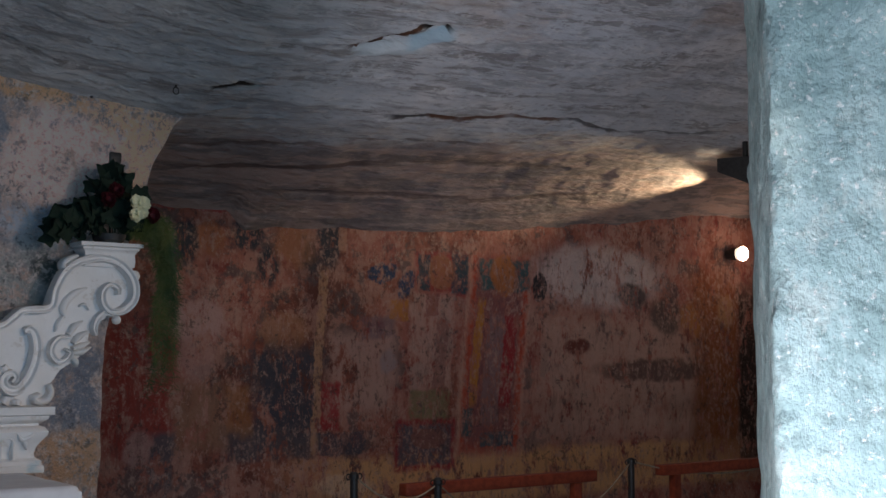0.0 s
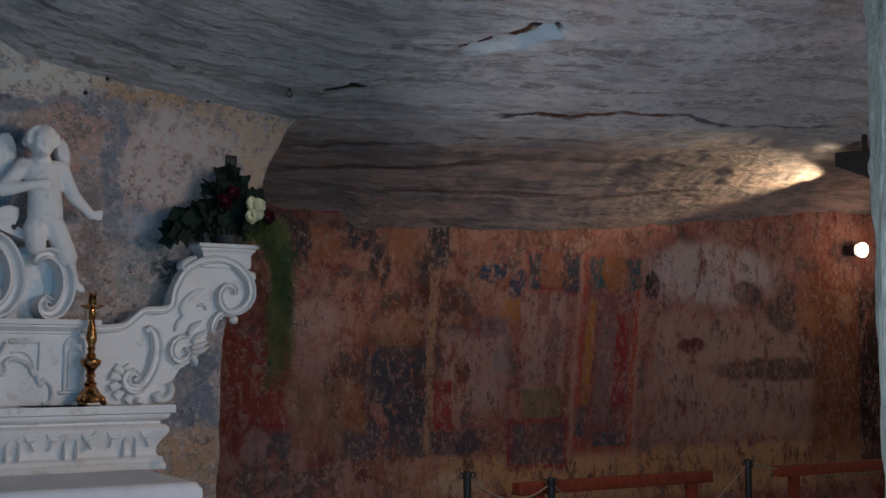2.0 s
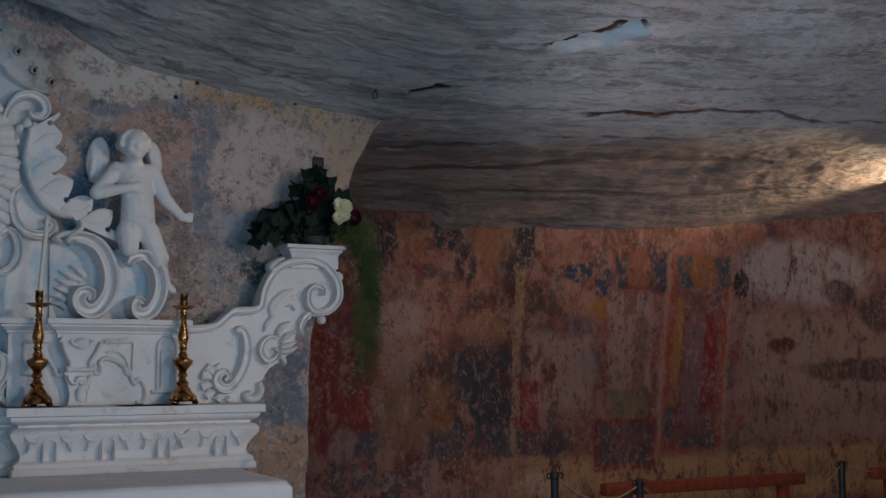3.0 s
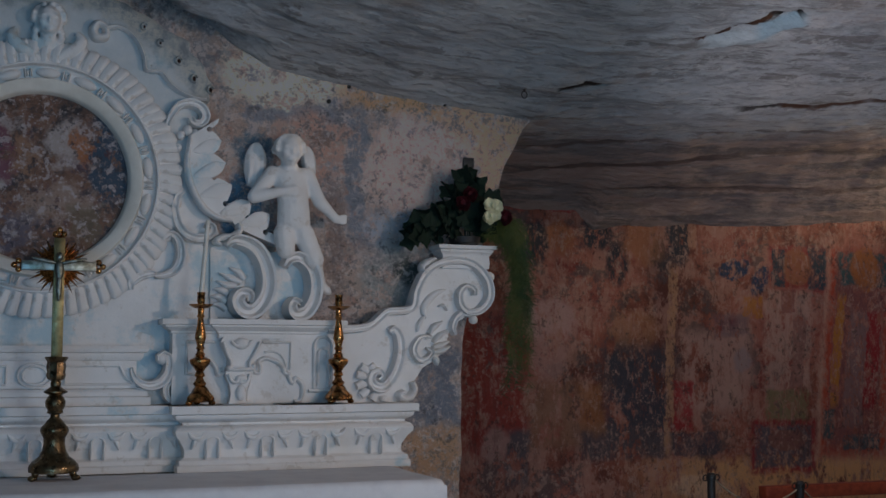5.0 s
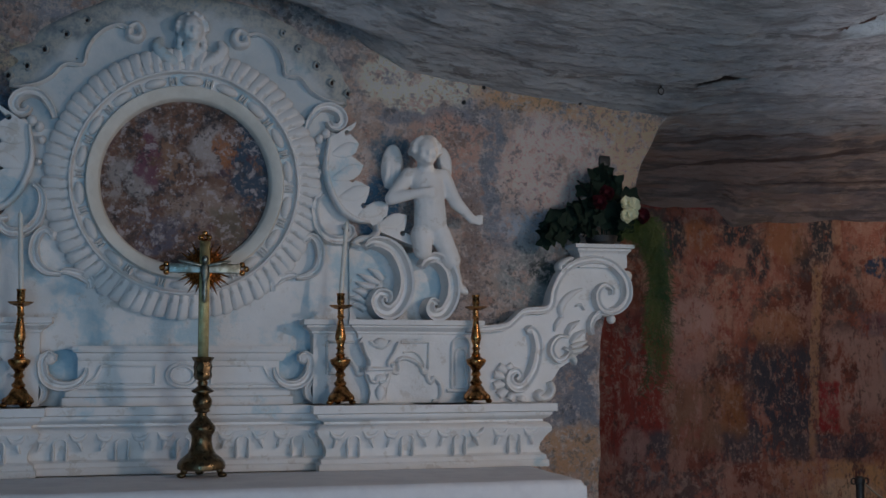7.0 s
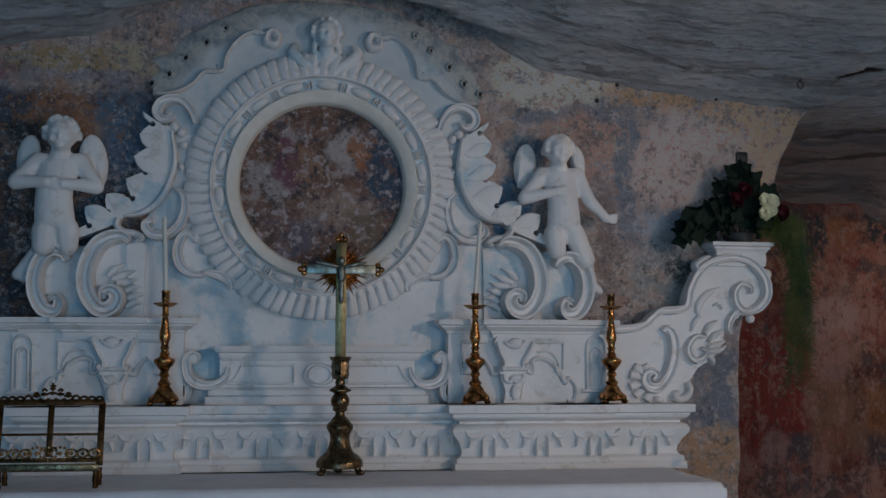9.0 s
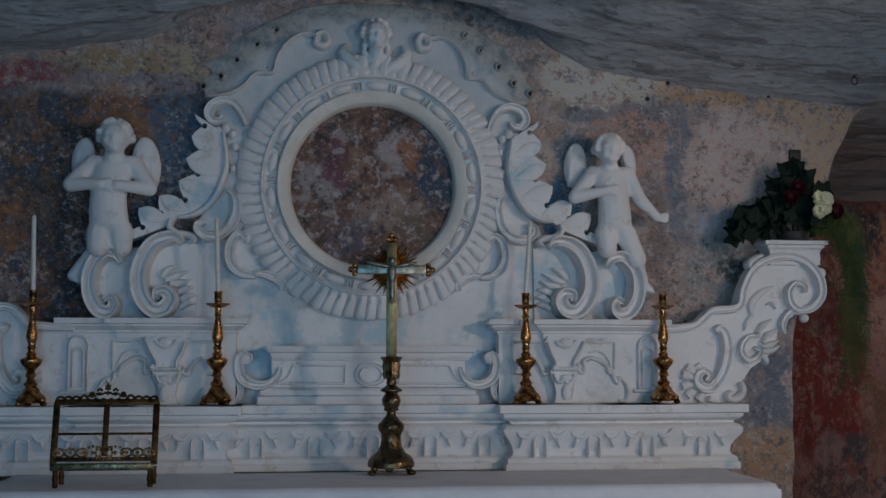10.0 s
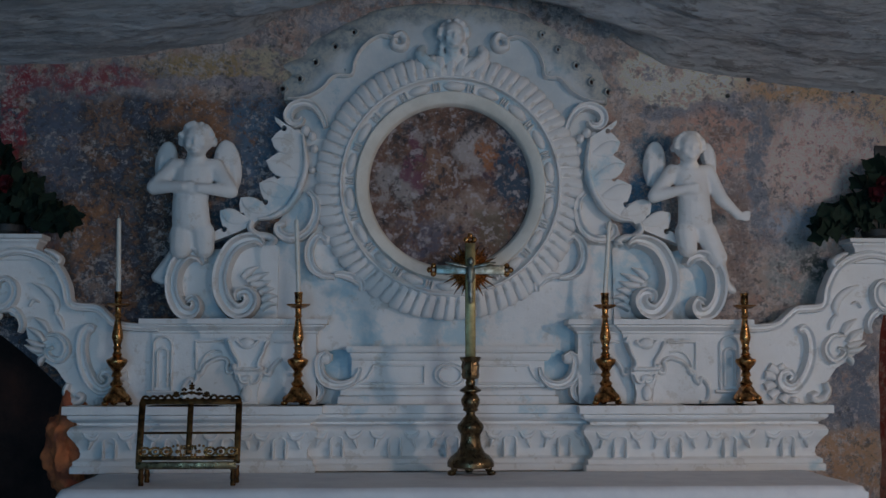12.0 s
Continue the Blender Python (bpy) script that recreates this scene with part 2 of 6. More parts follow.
# fields of old paint on the far wall, plus a near-black strip at the right: cx, cz, half width, half height
FRESCO_FIELDS = [
    ("box", (5.725, 1.336, 0.730, 0.383), (0.46, 0.29, 0.23), 0.85),
    ("box", (5.150, 0.775, 1.688, 0.141), (0.62, 0.36, 0.19), 1.0),
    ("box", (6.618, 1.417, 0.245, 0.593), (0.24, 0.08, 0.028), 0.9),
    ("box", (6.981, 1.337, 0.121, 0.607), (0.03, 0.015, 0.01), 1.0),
    ("box", (2.464, 1.317, 0.164, 0.335), (0.25, 0.035, 0.028), 0.9),
    ("oval", (2.692, 2.034, 0.078, 0.112), (0.03, 0.032, 0.045), 1.0),
    ("oval", (3.039, 2.083, 0.105, 0.087), (0.03, 0.032, 0.045), 1.0),
    ("oval", (3.169, 1.923, 0.071, 0.110), (0.03, 0.032, 0.045), 1.0),
    ("oval", (3.524, 2.075, 0.074, 0.144), (0.03, 0.032, 0.045), 1.0),
    ("oval", (3.425, 1.986, 0.061, 0.090), (0.03, 0.032, 0.045), 0.9),
    ("oval", (3.322, 2.048, 0.128, 0.126), (0.34, 0.15, 0.07), 0.6),
    ("oval", (2.841, 2.057, 0.078, 0.085), (0.36, 0.13, 0.06), 0.8),
    ("oval", (2.767, 1.631, 0.160, 0.112), (0.48, 0.30, 0.27), 0.9),
    ("oval", (2.761, 1.451, 0.106, 0.125), (0.40, 0.23, 0.20), 0.7),
    ("oval", (3.253, 1.589, 0.150, 0.109), (0.36, 0.18, 0.10), 0.6),
    ("box", (3.271, 1.262, 0.187, 0.246), (0.05, 0.05, 0.065), 1.0),
    ("box", (3.182, 1.020, 0.261, 0.086), (0.08, 0.07, 0.08), 0.9),
    ("box", (3.000, 1.189, 0.066, 0.120), (0.34, 0.15, 0.06), 0.6),
    ("box", (2.790, 1.160, 0.144, 0.166), (0.24, 0.13, 0.08), 0.7),
    ("box", (2.588, 0.950, 0.062, 0.135), (0.09, 0.08, 0.09), 0.9),
    ("oval", (2.469, 1.022, 0.064, 0.093), (0.40, 0.24, 0.21), 0.8),
    ("box", (3.745, 1.375, 0.218, 0.213), (0.46, 0.29, 0.24), 0.9),
    ("oval", (3.907, 1.435, 0.056, 0.062), (0.30, 0.24, 0.25), 0.7),
    ("box", (3.851, 1.620, 0.112, 0.062), (0.10, 0.10, 0.14), 0.5),
    ("oval", (3.640, 0.778, 0.177, 0.059), (0.62, 0.44, 0.30), 0.9),
    ("oval", (5.544, 1.965, 0.543, 0.196), (0.62, 0.53, 0.50), 0.75),
    ("oval", (5.823, 1.858, 0.155, 0.082), (0.07, 0.05, 0.045), 0.9),
    ("oval", (6.012, 1.377, 0.500, 0.073), (0.10, 0.055, 0.045), 0.9),
    ("oval", (5.341, 1.523, 0.114, 0.049), (0.14, 0.04, 0.03), 1.0),
    ("oval", (6.136, 1.729, 0.162, 0.112), (0.09, 0.06, 0.05), 0.9),
    ("oval", (6.353, 1.695, 0.111, 0.113), (0.42, 0.17, 0.05), 0.8),
    ("oval", (6.727, 1.779, 0.088, 0.117), (0.46, 0.28, 0.16), 0.6),
]
FRESCO_PANELS = [
    ("box", (3.023, 2.212, 0.574, 0.022), (0.34, 0.05, 0.045), 1.0, 0),
    ("box", (3.608, 2.125, 0.025, 0.099), (0.46, 0.26, 0.18), 0.9, 0),
    ("box", (3.470, 1.424, 0.028, 0.489), (0.48, 0.28, 0.17), 0.95, 0.05),
    ("box", (3.544, 1.202, 0.061, 0.129), (0.34, 0.04, 0.045), 1.0, 0.03),
    ("box", (3.617, 1.000, 0.156, 0.061), (0.05, 0.055, 0.075), 0.95, 0),
    ("oval", (3.864, 1.918, 0.097, 0.059), (0.02, 0.045, 0.10), 1.3, 0.5),
    ("oval", (4.032, 1.865, 0.052, 0.079), (0.03, 0.05, 0.10), 1.2, 0.4),
    ("box", (3.985, 1.720, 0.061, 0.058), (0.45, 0.19, 0.05), 1.0, 0),
    ("box", (3.861, 1.600, 0.063, 0.005), (0.03, 0.032, 0.045), 0.8, 0),
    ("box", (4.288, 1.932, 0.200, 0.126), (0.30, 0.045, 0.04), 0.9, 0.05),
    ("box", (4.155, 1.935, 0.047, 0.104), (0.03, 0.05, 0.07), 1.2, 0.05),
    ("box", (4.405, 1.937, 0.058, 0.114), (0.03, 0.05, 0.07), 1.2, 0.05),
    ("oval", (4.275, 1.944, 0.093, 0.100), (0.32, 0.13, 0.07), 1.1, 0),
    ("box", (4.201, 1.546, 0.154, 0.270), (0.50, 0.33, 0.27), 0.85, 0.05),
    ("box", (4.209, 1.753, 0.046, 0.064), (0.20, 0.05, 0.05), 0.8, 0),
    ("box", (4.271, 1.451, 0.044, 0.207), (0.18, 0.07, 0.065), 0.8, 0.08),
    ("box", (4.199, 1.179, 0.140, 0.098), (0.20, 0.19, 0.10), 0.9, 0.05),
    ("box", (4.168, 0.974, 0.211, 0.140), (0.30, 0.04, 0.045), 1.1, 0.03),
    ("box", (4.167, 0.973, 0.179, 0.109), (0.08, 0.10, 0.12), 1.0, 0.03),
    ("oval", (4.189, 1.005, 0.118, 0.058), (0.26, 0.11, 0.08), 0.9, 0),
    ("box", (4.672, 1.484, 0.244, 0.594), (0.54, 0.35, 0.27), 1.0, 0.088),
    ("box", (4.676, 1.488, 0.223, 0.577), (0.42, 0.085, 0.05), 1.3, 0.088),
    ("box", (4.672, 1.494, 0.178, 0.538), (0.22, 0.09, 0.085), 1.3, 0.088),
    ("box", (4.750, 1.941, 0.196, 0.094), (0.05, 0.10, 0.11), 1.2, 0.05),
    ("oval", (4.739, 1.941, 0.100, 0.121), (0.40, 0.15, 0.06), 1.3, 0),
    ("box", (4.534, 1.492, 0.031, 0.302), (0.46, 0.20, 0.05), 1.1, 0.088),
    ("box", (4.654, 1.386, 0.068, 0.312), (0.24, 0.15, 0.15), 1.0, 0.088),
    ("box", (4.773, 1.435, 0.046, 0.266), (0.30, 0.03, 0.035), 1.1, 0.088),
    ("box", (4.465, 1.084, 0.037, 0.085), (0.06, 0.09, 0.10), 1.1, 0.088),
    ("box", (4.683, 0.986, 0.124, 0.038), (0.06, 0.09, 0.11), 1.1, 0.088),
    ("oval", (5.025, 1.882, 0.057, 0.091), (0.02, 0.02, 0.025), 1.3, 0),
]


def altar_wall_material():
    n = Nodes("old_wall_painting", 0.85)
    big = n.noise(2.6, 6, 0.65, shift=2.0)
    col = n.ramp(big, [(0.36, (0.27, 0.27, 0.30)), (0.46, (0.45, 0.34, 0.28)), (0.54, (0.50, 0.38, 0.32)), (0.63, (0.33, 0.33, 0.37))])
    col = n.mix(n.span(n.noise(7, 8, 0.75, shift=22.0), 0.50, 0.57, 0, 0.7), col, (0.21, 0.22, 0.25))
    col = n.mix(n.span(n.noise(11, 8, 0.75, shift=33.0), 0.53, 0.58, 0, 0.7), col, (0.44, 0.27, 0.21))
    col = n.mix(n.span(n.noise(15, 9, 0.8, shift=81.0), 0.51, 0.55, 0, 0.65), col, (0.62, 0.54, 0.51))
    place = n.warped(0.20, 8)
    wear = n.span(n.noise(11, 9, 0.82, shift=5.0), 0.41, 0.51)
    for shape, box, colour, k in ALTAR_FIELDS:
        col = n.patch(col, place, shape, *box, colour, k, wear, 0.3)
    # the darker blue and orange painting on one side
    s = n.add("ShaderNodeSeparateXYZ")
    n.put(s.inputs[0], place)
    side = n.span(s.outputs[0], -0.35, -0.15, 1, 0)
    dark = n.ramp(n.noise(5, 7, 0.72, shift=11.0), [(0.36, (0.012, 0.014, 0.02)), (0.44, (0.07, 0.10, 0.15)), (0.49, (0.03, 0.035, 0.05)), (0.53, (0.26, 0.13, 0.07)), (0.58, (0.06, 0.085, 0.12)), (0.65, (0.32, 0.22, 0.17))])
    low = n.span(s.outputs[2], 2.48, 2.40, 0, 1)
    col = n.mix(n.math("MULTIPLY", side, n.math("MULTIPLY", low, 0.92)), col, dark)
    marked, broken = n.warped(0.20, 9), n.span(n.noise(15, 9, 0.85, shift=25.0), 0.42, 0.52)
    for shape, box, colour, k in ALTAR_MARKS:
        col = n.patch(col, marked, shape, *box, colour, k * 0.85, broken, 0.3)
    flake = n.noise(40, 9, 0.8, shift=8.0)
    col = n.mix(n.span(n.math("MULTIPLY", flake, n.span(n.noise(3.5, 4, 0.6, shift=70.0), 0.42, 0.6, 0.88, 1.06)), 0.54, 0.59, 0, 0.6), col, (0.60, 0.55, 0.53))
    pit = n.math("MULTIPLY", n.noise(30, 7, 0.72, shift=3.0), n.span(n.noise(4, 4, 0.6, shift=51.0), 0.42, 0.60, 0.84, 1.06))
    col = n.mix(n.span(pit, 0.575, 0.62, 0, 0.6), col, (0.05, 0.05, 0.055))
    col = n.mix(n.span(n.noise(19, 9, 0.8, shift=91.0), 0.545, 0.575, 0, 0.55), col, (0.13, 0.13, 0.15))
    col = n.mix(n.span(n.noise(60, 7, 0.85, shift=14.0), 0.55, 0.61, 0, 0.4), col, (0.09, 0.08, 0.08))
    col = n.mix(n.span(n.noise(52, 7, 0.85, shift=54.0), 0.55, 0.60, 0, 0.5), col, (0.55, 0.49, 0.45))
    nor = n.bump(n.math("ADD", n.math("MULTIPLY", flake, 1.4), n.math("MULTIPLY", big, 1.3)), 0.9, 0.03)
    nor = n.bump(n.noise(100, 4, 0.6), 0.35, 0.005, nor)
    return n.end(n.tone(col, 0.98, 1.7), nor)


ALTAR_FIELDS = [
    ("box", (1.385, 2.556, 0.152, 0.064), (0.58, 0.40, 0.26), 1.0),
    ("box", (1.709, 2.498, 0.255, 0.069), (0.56, 0.36, 0.20), 1.1),
    ("oval", (2.053, 2.387, 0.188, 0.099), (0.68, 0.46, 0.30), 1.3),
    ("box", (2.041, 2.150, 0.133, 0.173), (0.70, 0.48, 0.33), 1.3),
    ("oval", (1.166, 2.555, 0.230, 0.131), (0.74, 0.70, 0.60), 1.1),
    ("box", (1.225, 2.414, 0.267, 0.032), (0.24, 0.26, 0.31), 0.85),
    ("oval", (1.283, 2.258, 0.167, 0.158), (0.54, 0.34, 0.27), 1.0),
    ("oval", (1.751, 2.235, 0.231, 0.206), (0.72, 0.56, 0.50), 1.1),
    ("box", (1.484, 2.144, 0.033, 0.266), (0.20, 0.23, 0.28), 0.9),
    ("box", (1.400, 1.900, 0.046, 0.224), (0.28, 0.20, 0.17), 0.8),
    ("oval", (1.657, 1.960, 0.141, 0.091), (0.40, 0.44, 0.50), 1.0),
    ("oval", (1.654, 1.757, 0.140, 0.169), (0.30, 0.32, 0.31), 0.9),
    ("oval", (1.691, 1.802, 0.073, 0.068), (0.07, 0.085, 0.08), 1.0),
    ("oval", (1.019, 2.022, 0.073, 0.117), (0.08, 0.19, 0.30), 1.3),
    ("oval", (1.065, 2.252, 0.074, 0.067), (0.13, 0.20, 0.26), 1.0),
    ("box", (1.819, 1.330, 0.115, 0.169), (0.19, 0.21, 0.26), 1.0),
    ("box", (1.801, 1.061, 0.136, 0.094), (0.46, 0.29, 0.18), 1.1),
]
ALTAR_MARKS = [
    ("box", (-0.649, 2.562, 0.271, 0.047), (0.42, 0.29, 0.12), 1.0),
    ("oval", (-0.419, 2.574, 0.114, 0.060), (0.54, 0.48, 0.36), 1.0),
    ("box", (-0.658, 2.489, 0.260, 0.021), (0.30, 0.27, 0.31), 0.8),
    ("oval", (-0.686, 2.335, 0.127, 0.128), (0.38, 0.18, 0.085), 0.9),
    ("oval", (-0.460, 2.272, 0.108, 0.198), (0.10, 0.19, 0.29), 0.95),
    ("oval", (-0.821, 2.283, 0.050, 0.058), (0.02, 0.025, 0.03), 1.0),
    ("oval", (-0.556, 1.987, 0.086, 0.074), (0.03, 0.09, 0.15), 1.1),
    ("box", (-0.843, 1.816, 0.055, 0.218), (0.025, 0.025, 0.035), 0.8),
    ("oval", (1.334, 2.307, 0.050, 0.031), (0.26, 0.17, 0.14), 1.0),
    ("box", (-1.154, 2.502, 0.246, 0.048), (0.30, 0.045, 0.06), 1.0),
    ("box", (-1.375, 2.371, 0.042, 0.193), (0.32, 0.045, 0.06), 1.1),
    ("box", (-1.210, 2.266, 0.095, 0.173), (0.14, 0.17, 0.24), 0.8),
    ("oval", (-1.096, 1.922, 0.095, 0.128), (0.42, 0.19, 0.08), 0.8),
    ("oval", (-1.240, 1.815, 0.052, 0.128), (0.36, 0.16, 0.09), 0.7),
]


def stucco_material(name, wash):
    """White stucco; wash: how much of the old pale blue distemper is left on it."""
    n = Nodes(name, 0.75)
    big = n.noise(3.0, 5, 0.6)
    col = n.ramp(big, [(0.3, (0.72, 0.72, 0.71)), (0.5, (0.82, 0.81, 0.80)), (0.7, (0.76, 0.74, 0.71))])
    col = n.mix(n.span(n.noise(4.5, 6, 0.65, shift=6.0), 0.62 - wash * 0.14, 0.74 - wash * 0.14, 0, 0.75), col, (0.42, 0.60, 0.68))
    col = n.mix(n.span(n.noise(14, 6, 0.7, shift=13.0), 0.57, 0.64, 0, 0.4), col, (0.50, 0.44, 0.37))
    nor = n.bump(n.noise(26, 6, 0.65), 0.35, 0.012)
    nor = n.bump(n.noise(140, 3, 0.6), 0.25, 0.003, nor)
    return n.end(col, nor)


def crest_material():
    """The crest's old blue distemper, rubbed white here and there, greyed for its shade."""
    n = Nodes("shade_grey_distemper", 0.8)
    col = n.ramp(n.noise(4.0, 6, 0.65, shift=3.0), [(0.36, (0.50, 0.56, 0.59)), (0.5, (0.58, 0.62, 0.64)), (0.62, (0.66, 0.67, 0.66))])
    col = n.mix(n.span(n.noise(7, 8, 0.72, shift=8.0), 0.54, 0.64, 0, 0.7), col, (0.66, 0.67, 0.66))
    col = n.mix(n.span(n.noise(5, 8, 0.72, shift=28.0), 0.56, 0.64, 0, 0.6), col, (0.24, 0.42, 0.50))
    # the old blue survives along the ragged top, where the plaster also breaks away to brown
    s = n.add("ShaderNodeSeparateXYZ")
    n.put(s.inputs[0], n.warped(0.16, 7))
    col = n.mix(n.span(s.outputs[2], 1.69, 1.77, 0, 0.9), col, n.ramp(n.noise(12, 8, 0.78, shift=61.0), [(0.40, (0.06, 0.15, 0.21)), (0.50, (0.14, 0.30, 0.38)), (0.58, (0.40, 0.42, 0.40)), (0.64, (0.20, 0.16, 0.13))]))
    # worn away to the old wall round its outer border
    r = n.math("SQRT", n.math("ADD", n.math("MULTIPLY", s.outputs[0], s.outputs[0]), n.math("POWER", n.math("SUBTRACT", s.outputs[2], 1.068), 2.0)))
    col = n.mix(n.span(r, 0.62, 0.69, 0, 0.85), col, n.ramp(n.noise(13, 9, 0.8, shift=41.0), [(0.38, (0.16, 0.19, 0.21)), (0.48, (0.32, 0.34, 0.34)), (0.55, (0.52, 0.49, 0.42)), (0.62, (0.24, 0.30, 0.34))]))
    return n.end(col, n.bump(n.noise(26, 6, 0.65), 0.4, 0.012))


def blue_material():
    """Pale blue distemper left in the hollows."""
    n = Nodes("pale_blue_distemper", 0.8)
    col = n.ramp(n.noise(9, 6, 0.65), [(0.38, (0.26, 0.44, 0.56)), (0.52, (0.38, 0.56, 0.66)), (0.64, (0.60, 0.68, 0.72))])
    return n.end(col, n.bump(n.noise(40, 5, 0.65), 0.3, 0.006))


def pillar_material():
    n = Nodes("limewashed_stone", 0.9)
    big = n.noise(3.0, 6, 0.65)
    col = n.ramp(big, [(0.36, (0.33, 0.48, 0.48)), (0.5, (0.44, 0.61, 0.61)), (0.64, (0.56, 0.71, 0.69))])
    col = n.mix(n.span(n.noise(17, 7, 0.7, shift=4.0), 0.52, 0.57, 0, 0.6), col, (0.26, 0.37, 0.37))
    col = n.mix(n.span(n.noise(6, 9, 0.75, (1, 1, 0.6), 15.0), 0.54, 0.60, 0, 0.45), col, (0.62, 0.70, 0.66))
    col = n.mix(n.span(n.noise(40, 5, 0.7, shift=2.0), 0.58, 0.64, 0, 0.8), col, (0.84, 0.86, 0.83))
    nor = n.bump(n.noise(9, 8, 0.66, (1, 1, 0.8)), 0.9, 0.04)
    nor = n.bump(n.noise(80, 4, 0.6), 0.35, 0.005, nor)
    return n.end(col, nor)


def painting_material():
    """The worn round painting: plain worn fields of colour."""
    n = Nodes("worn_round_painting", 0.6)
    big = n.noise(6, 8, 0.72, shift=1.0)
    col = n.ramp(big, [(0.40, (0.018, 0.015, 0.018)), (0.47, (0.13, 0.07, 0.05)), (0.53, (0.22, 0.12, 0.08)), (0.60, (0.07, 0.035, 0.05))])
    place = n.warped(0.24, 9)
    wear = n.span(n.noise(13, 8, 0.78, shift=5.0), 0.42, 0.50)
    for shape, (cx, cz, hx, hz), colour, k in ROUND_FIELDS:
        col = n.patch(col, place, shape, cx - 0.272, cz - 1.03, hx, hz, colour, k, wear, 0.3)
    col = n.mix(n.span(n.noise(24, 8, 0.78, shift=9.0), 0.535, 0.575, 0, 0.7), col, (0.52, 0.46, 0.46))
    col = n.mix(n.span(n.noise(18, 8, 0.78, shift=19.0), 0.55, 0.60, 0, 0.8), col, (0.03, 0.03, 0.04))
    col = n.mix(n.span(n.noise(45, 8, 0.8, shift=29.0), 0.54, 0.60, 0, 0.6), col, (0.35, 0.27, 0.24))
    nor = n.bump(big, 0.4, 0.02)
    return n.end(n.tone(col, 1.1, 0.85), nor)


ROUND_FIELDS = [
    ("oval", (0.509, 2.154, 0.087, 0.181), (0.03, 0.06, 0.10), 1.0),
    ("oval", (0.357, 2.229, 0.076, 0.082), (0.46, 0.40, 0.38), 0.9),
    ("oval", (0.156, 2.304, 0.060, 0.049), (0.42, 0.36, 0.35), 0.8),
    ("oval", (0.069, 2.106, 0.081, 0.082), (0.42, 0.37, 0.35), 0.8),
    ("oval", (0.422, 2.213, 0.033, 0.055), (0.36, 0.14, 0.06), 0.9),
    ("oval", (0.139, 2.200, 0.033, 0.120), (0.16, 0.05, 0.08), 0.9),
    ("oval", (0.221, 2.162, 0.060, 0.082), (0.30, 0.17, 0.11), 0.9),
    ("oval", (0.324, 2.005, 0.130, 0.076), (0.38, 0.28, 0.23), 0.8),
    ("oval", (0.173, 1.906, 0.108, 0.065), (0.13, 0.12, 0.16), 0.8),
    ("oval", (0.454, 1.940, 0.087, 0.076), (0.16, 0.13, 0.09), 0.7),
]


def metal_material(name, a, b, rough):
    n = Nodes(name, rough, 1.0)
    tone = n.noise(40, 5, 0.6)
    col = n.mix(n.span(tone, 0.4, 0.65), a, b)
    return n.end(col, n.bump(n.noise(160, 4, 0.6), 0.25, 0.003), n.span(n.noise(60, 4), 0.3, 0.7, rough - 0.08, rough + 0.15))


def plain_material(name, a, b, rough=0.6, scale=30, bump=0.2):
    n = Nodes(name, rough)
    return n.end(n.mix(n.span(n.noise(scale, 5, 0.65), 0.38, 0.64), a, b), n.bump(n.noise(scale * 3, 4), bump, 0.004))


def glow_material(name, colour, strength):
    n = Nodes(name)
    n.put(n.out.inputs["Emission Color"], colour)
    n.out.inputs["Emission Strength"].default_value = strength
    return n.mat


SHADE_DARK, CREST = shade_rock_material(), crest_material()
ROCK, FRESCO, WALL, PILLAR, PAINTING = rock_material(), fresco_material(), altar_wall_material(), pillar_material(), painting_material()
BLUE, BAND = blue_material(), plain_material("cream_limewash", (0.80, 0.77, 0.70), (0.70, 0.67, 0.60), 0.75, 9, 0.3)
STUCCO, FIELD = stucco_material("white_stucco", 0.12), stucco_material("blue_washed_stucco", 0.85)
GILT, BRASS, DARK_BRASS = metal_material("gilt_brass", (0.56, 0.27, 0.095), (0.09, 0.04, 0.016), 0.24), metal_material("aged_brass", (0.20, 0.14, 0.075), (0.09, 0.06, 0.035), 0.30), metal_material("dark_brass", (0.12, 0.058, 0.022), (0.035, 0.020, 0.010), 0.45)
OLIVE_BRASS = metal_material("olive_brass", (0.27, 0.22, 0.11), (0.20, 0.16, 0.08), 0.42)
SILVER = metal_material("dull_silver", (0.34, 0.36, 0.32), (0.18, 0.18, 0.14), 0.4)
LINEN = plain_material("white_linen", (0.78, 0.79, 0.82), (0.70, 0.71, 0.75), 0.8, 8, 0.15)
WAX = plain_material("candle_wax", (0.78, 0.76, 0.70), (0.70, 0.67, 0.60), 0.5)
REDWOOD = plain_material("red_brown_wood", (0.26, 0.055, 0.025), (0.17, 0.03, 0.015), 0.45)
BLACK = plain_material("black_iron", (0.015, 0.015, 0.016), (0.03, 0.03, 0.03), 0.5)
ROPE = plain_material("pale_cord", (0.35, 0.28, 0.20), (0.22, 0.17, 0.12), 0.8)
LEAF = plain_material("dark_green_leaf", (0.003, 0.013, 0.006), (0.006, 0.024, 0.009), 0.85)
FERN = plain_material("fern_green", (0.02, 0.06, 0.014), (0.09, 0.11, 0.022), 0.6, 7)
ROSE = plain_material("dark_red_petal", (0.09, 0.006, 0.012), (0.045, 0.004, 0.008), 0.6)
CREAM = plain_material("cream_petal", (0.75, 0.72, 0.50), (0.62, 0.60, 0.36), 0.55)
ORANGE_ROCK = plain_material("orange_rock", (0.58, 0.17, 0.06), (0.30, 0.08, 0.04), 0.85, 14, 0.9)
FLOOR = plain_material("worn_stone_floor", (0.46, 0.41, 0.36), (0.34, 0.30, 0.26), 0.7, 5, 0.4)
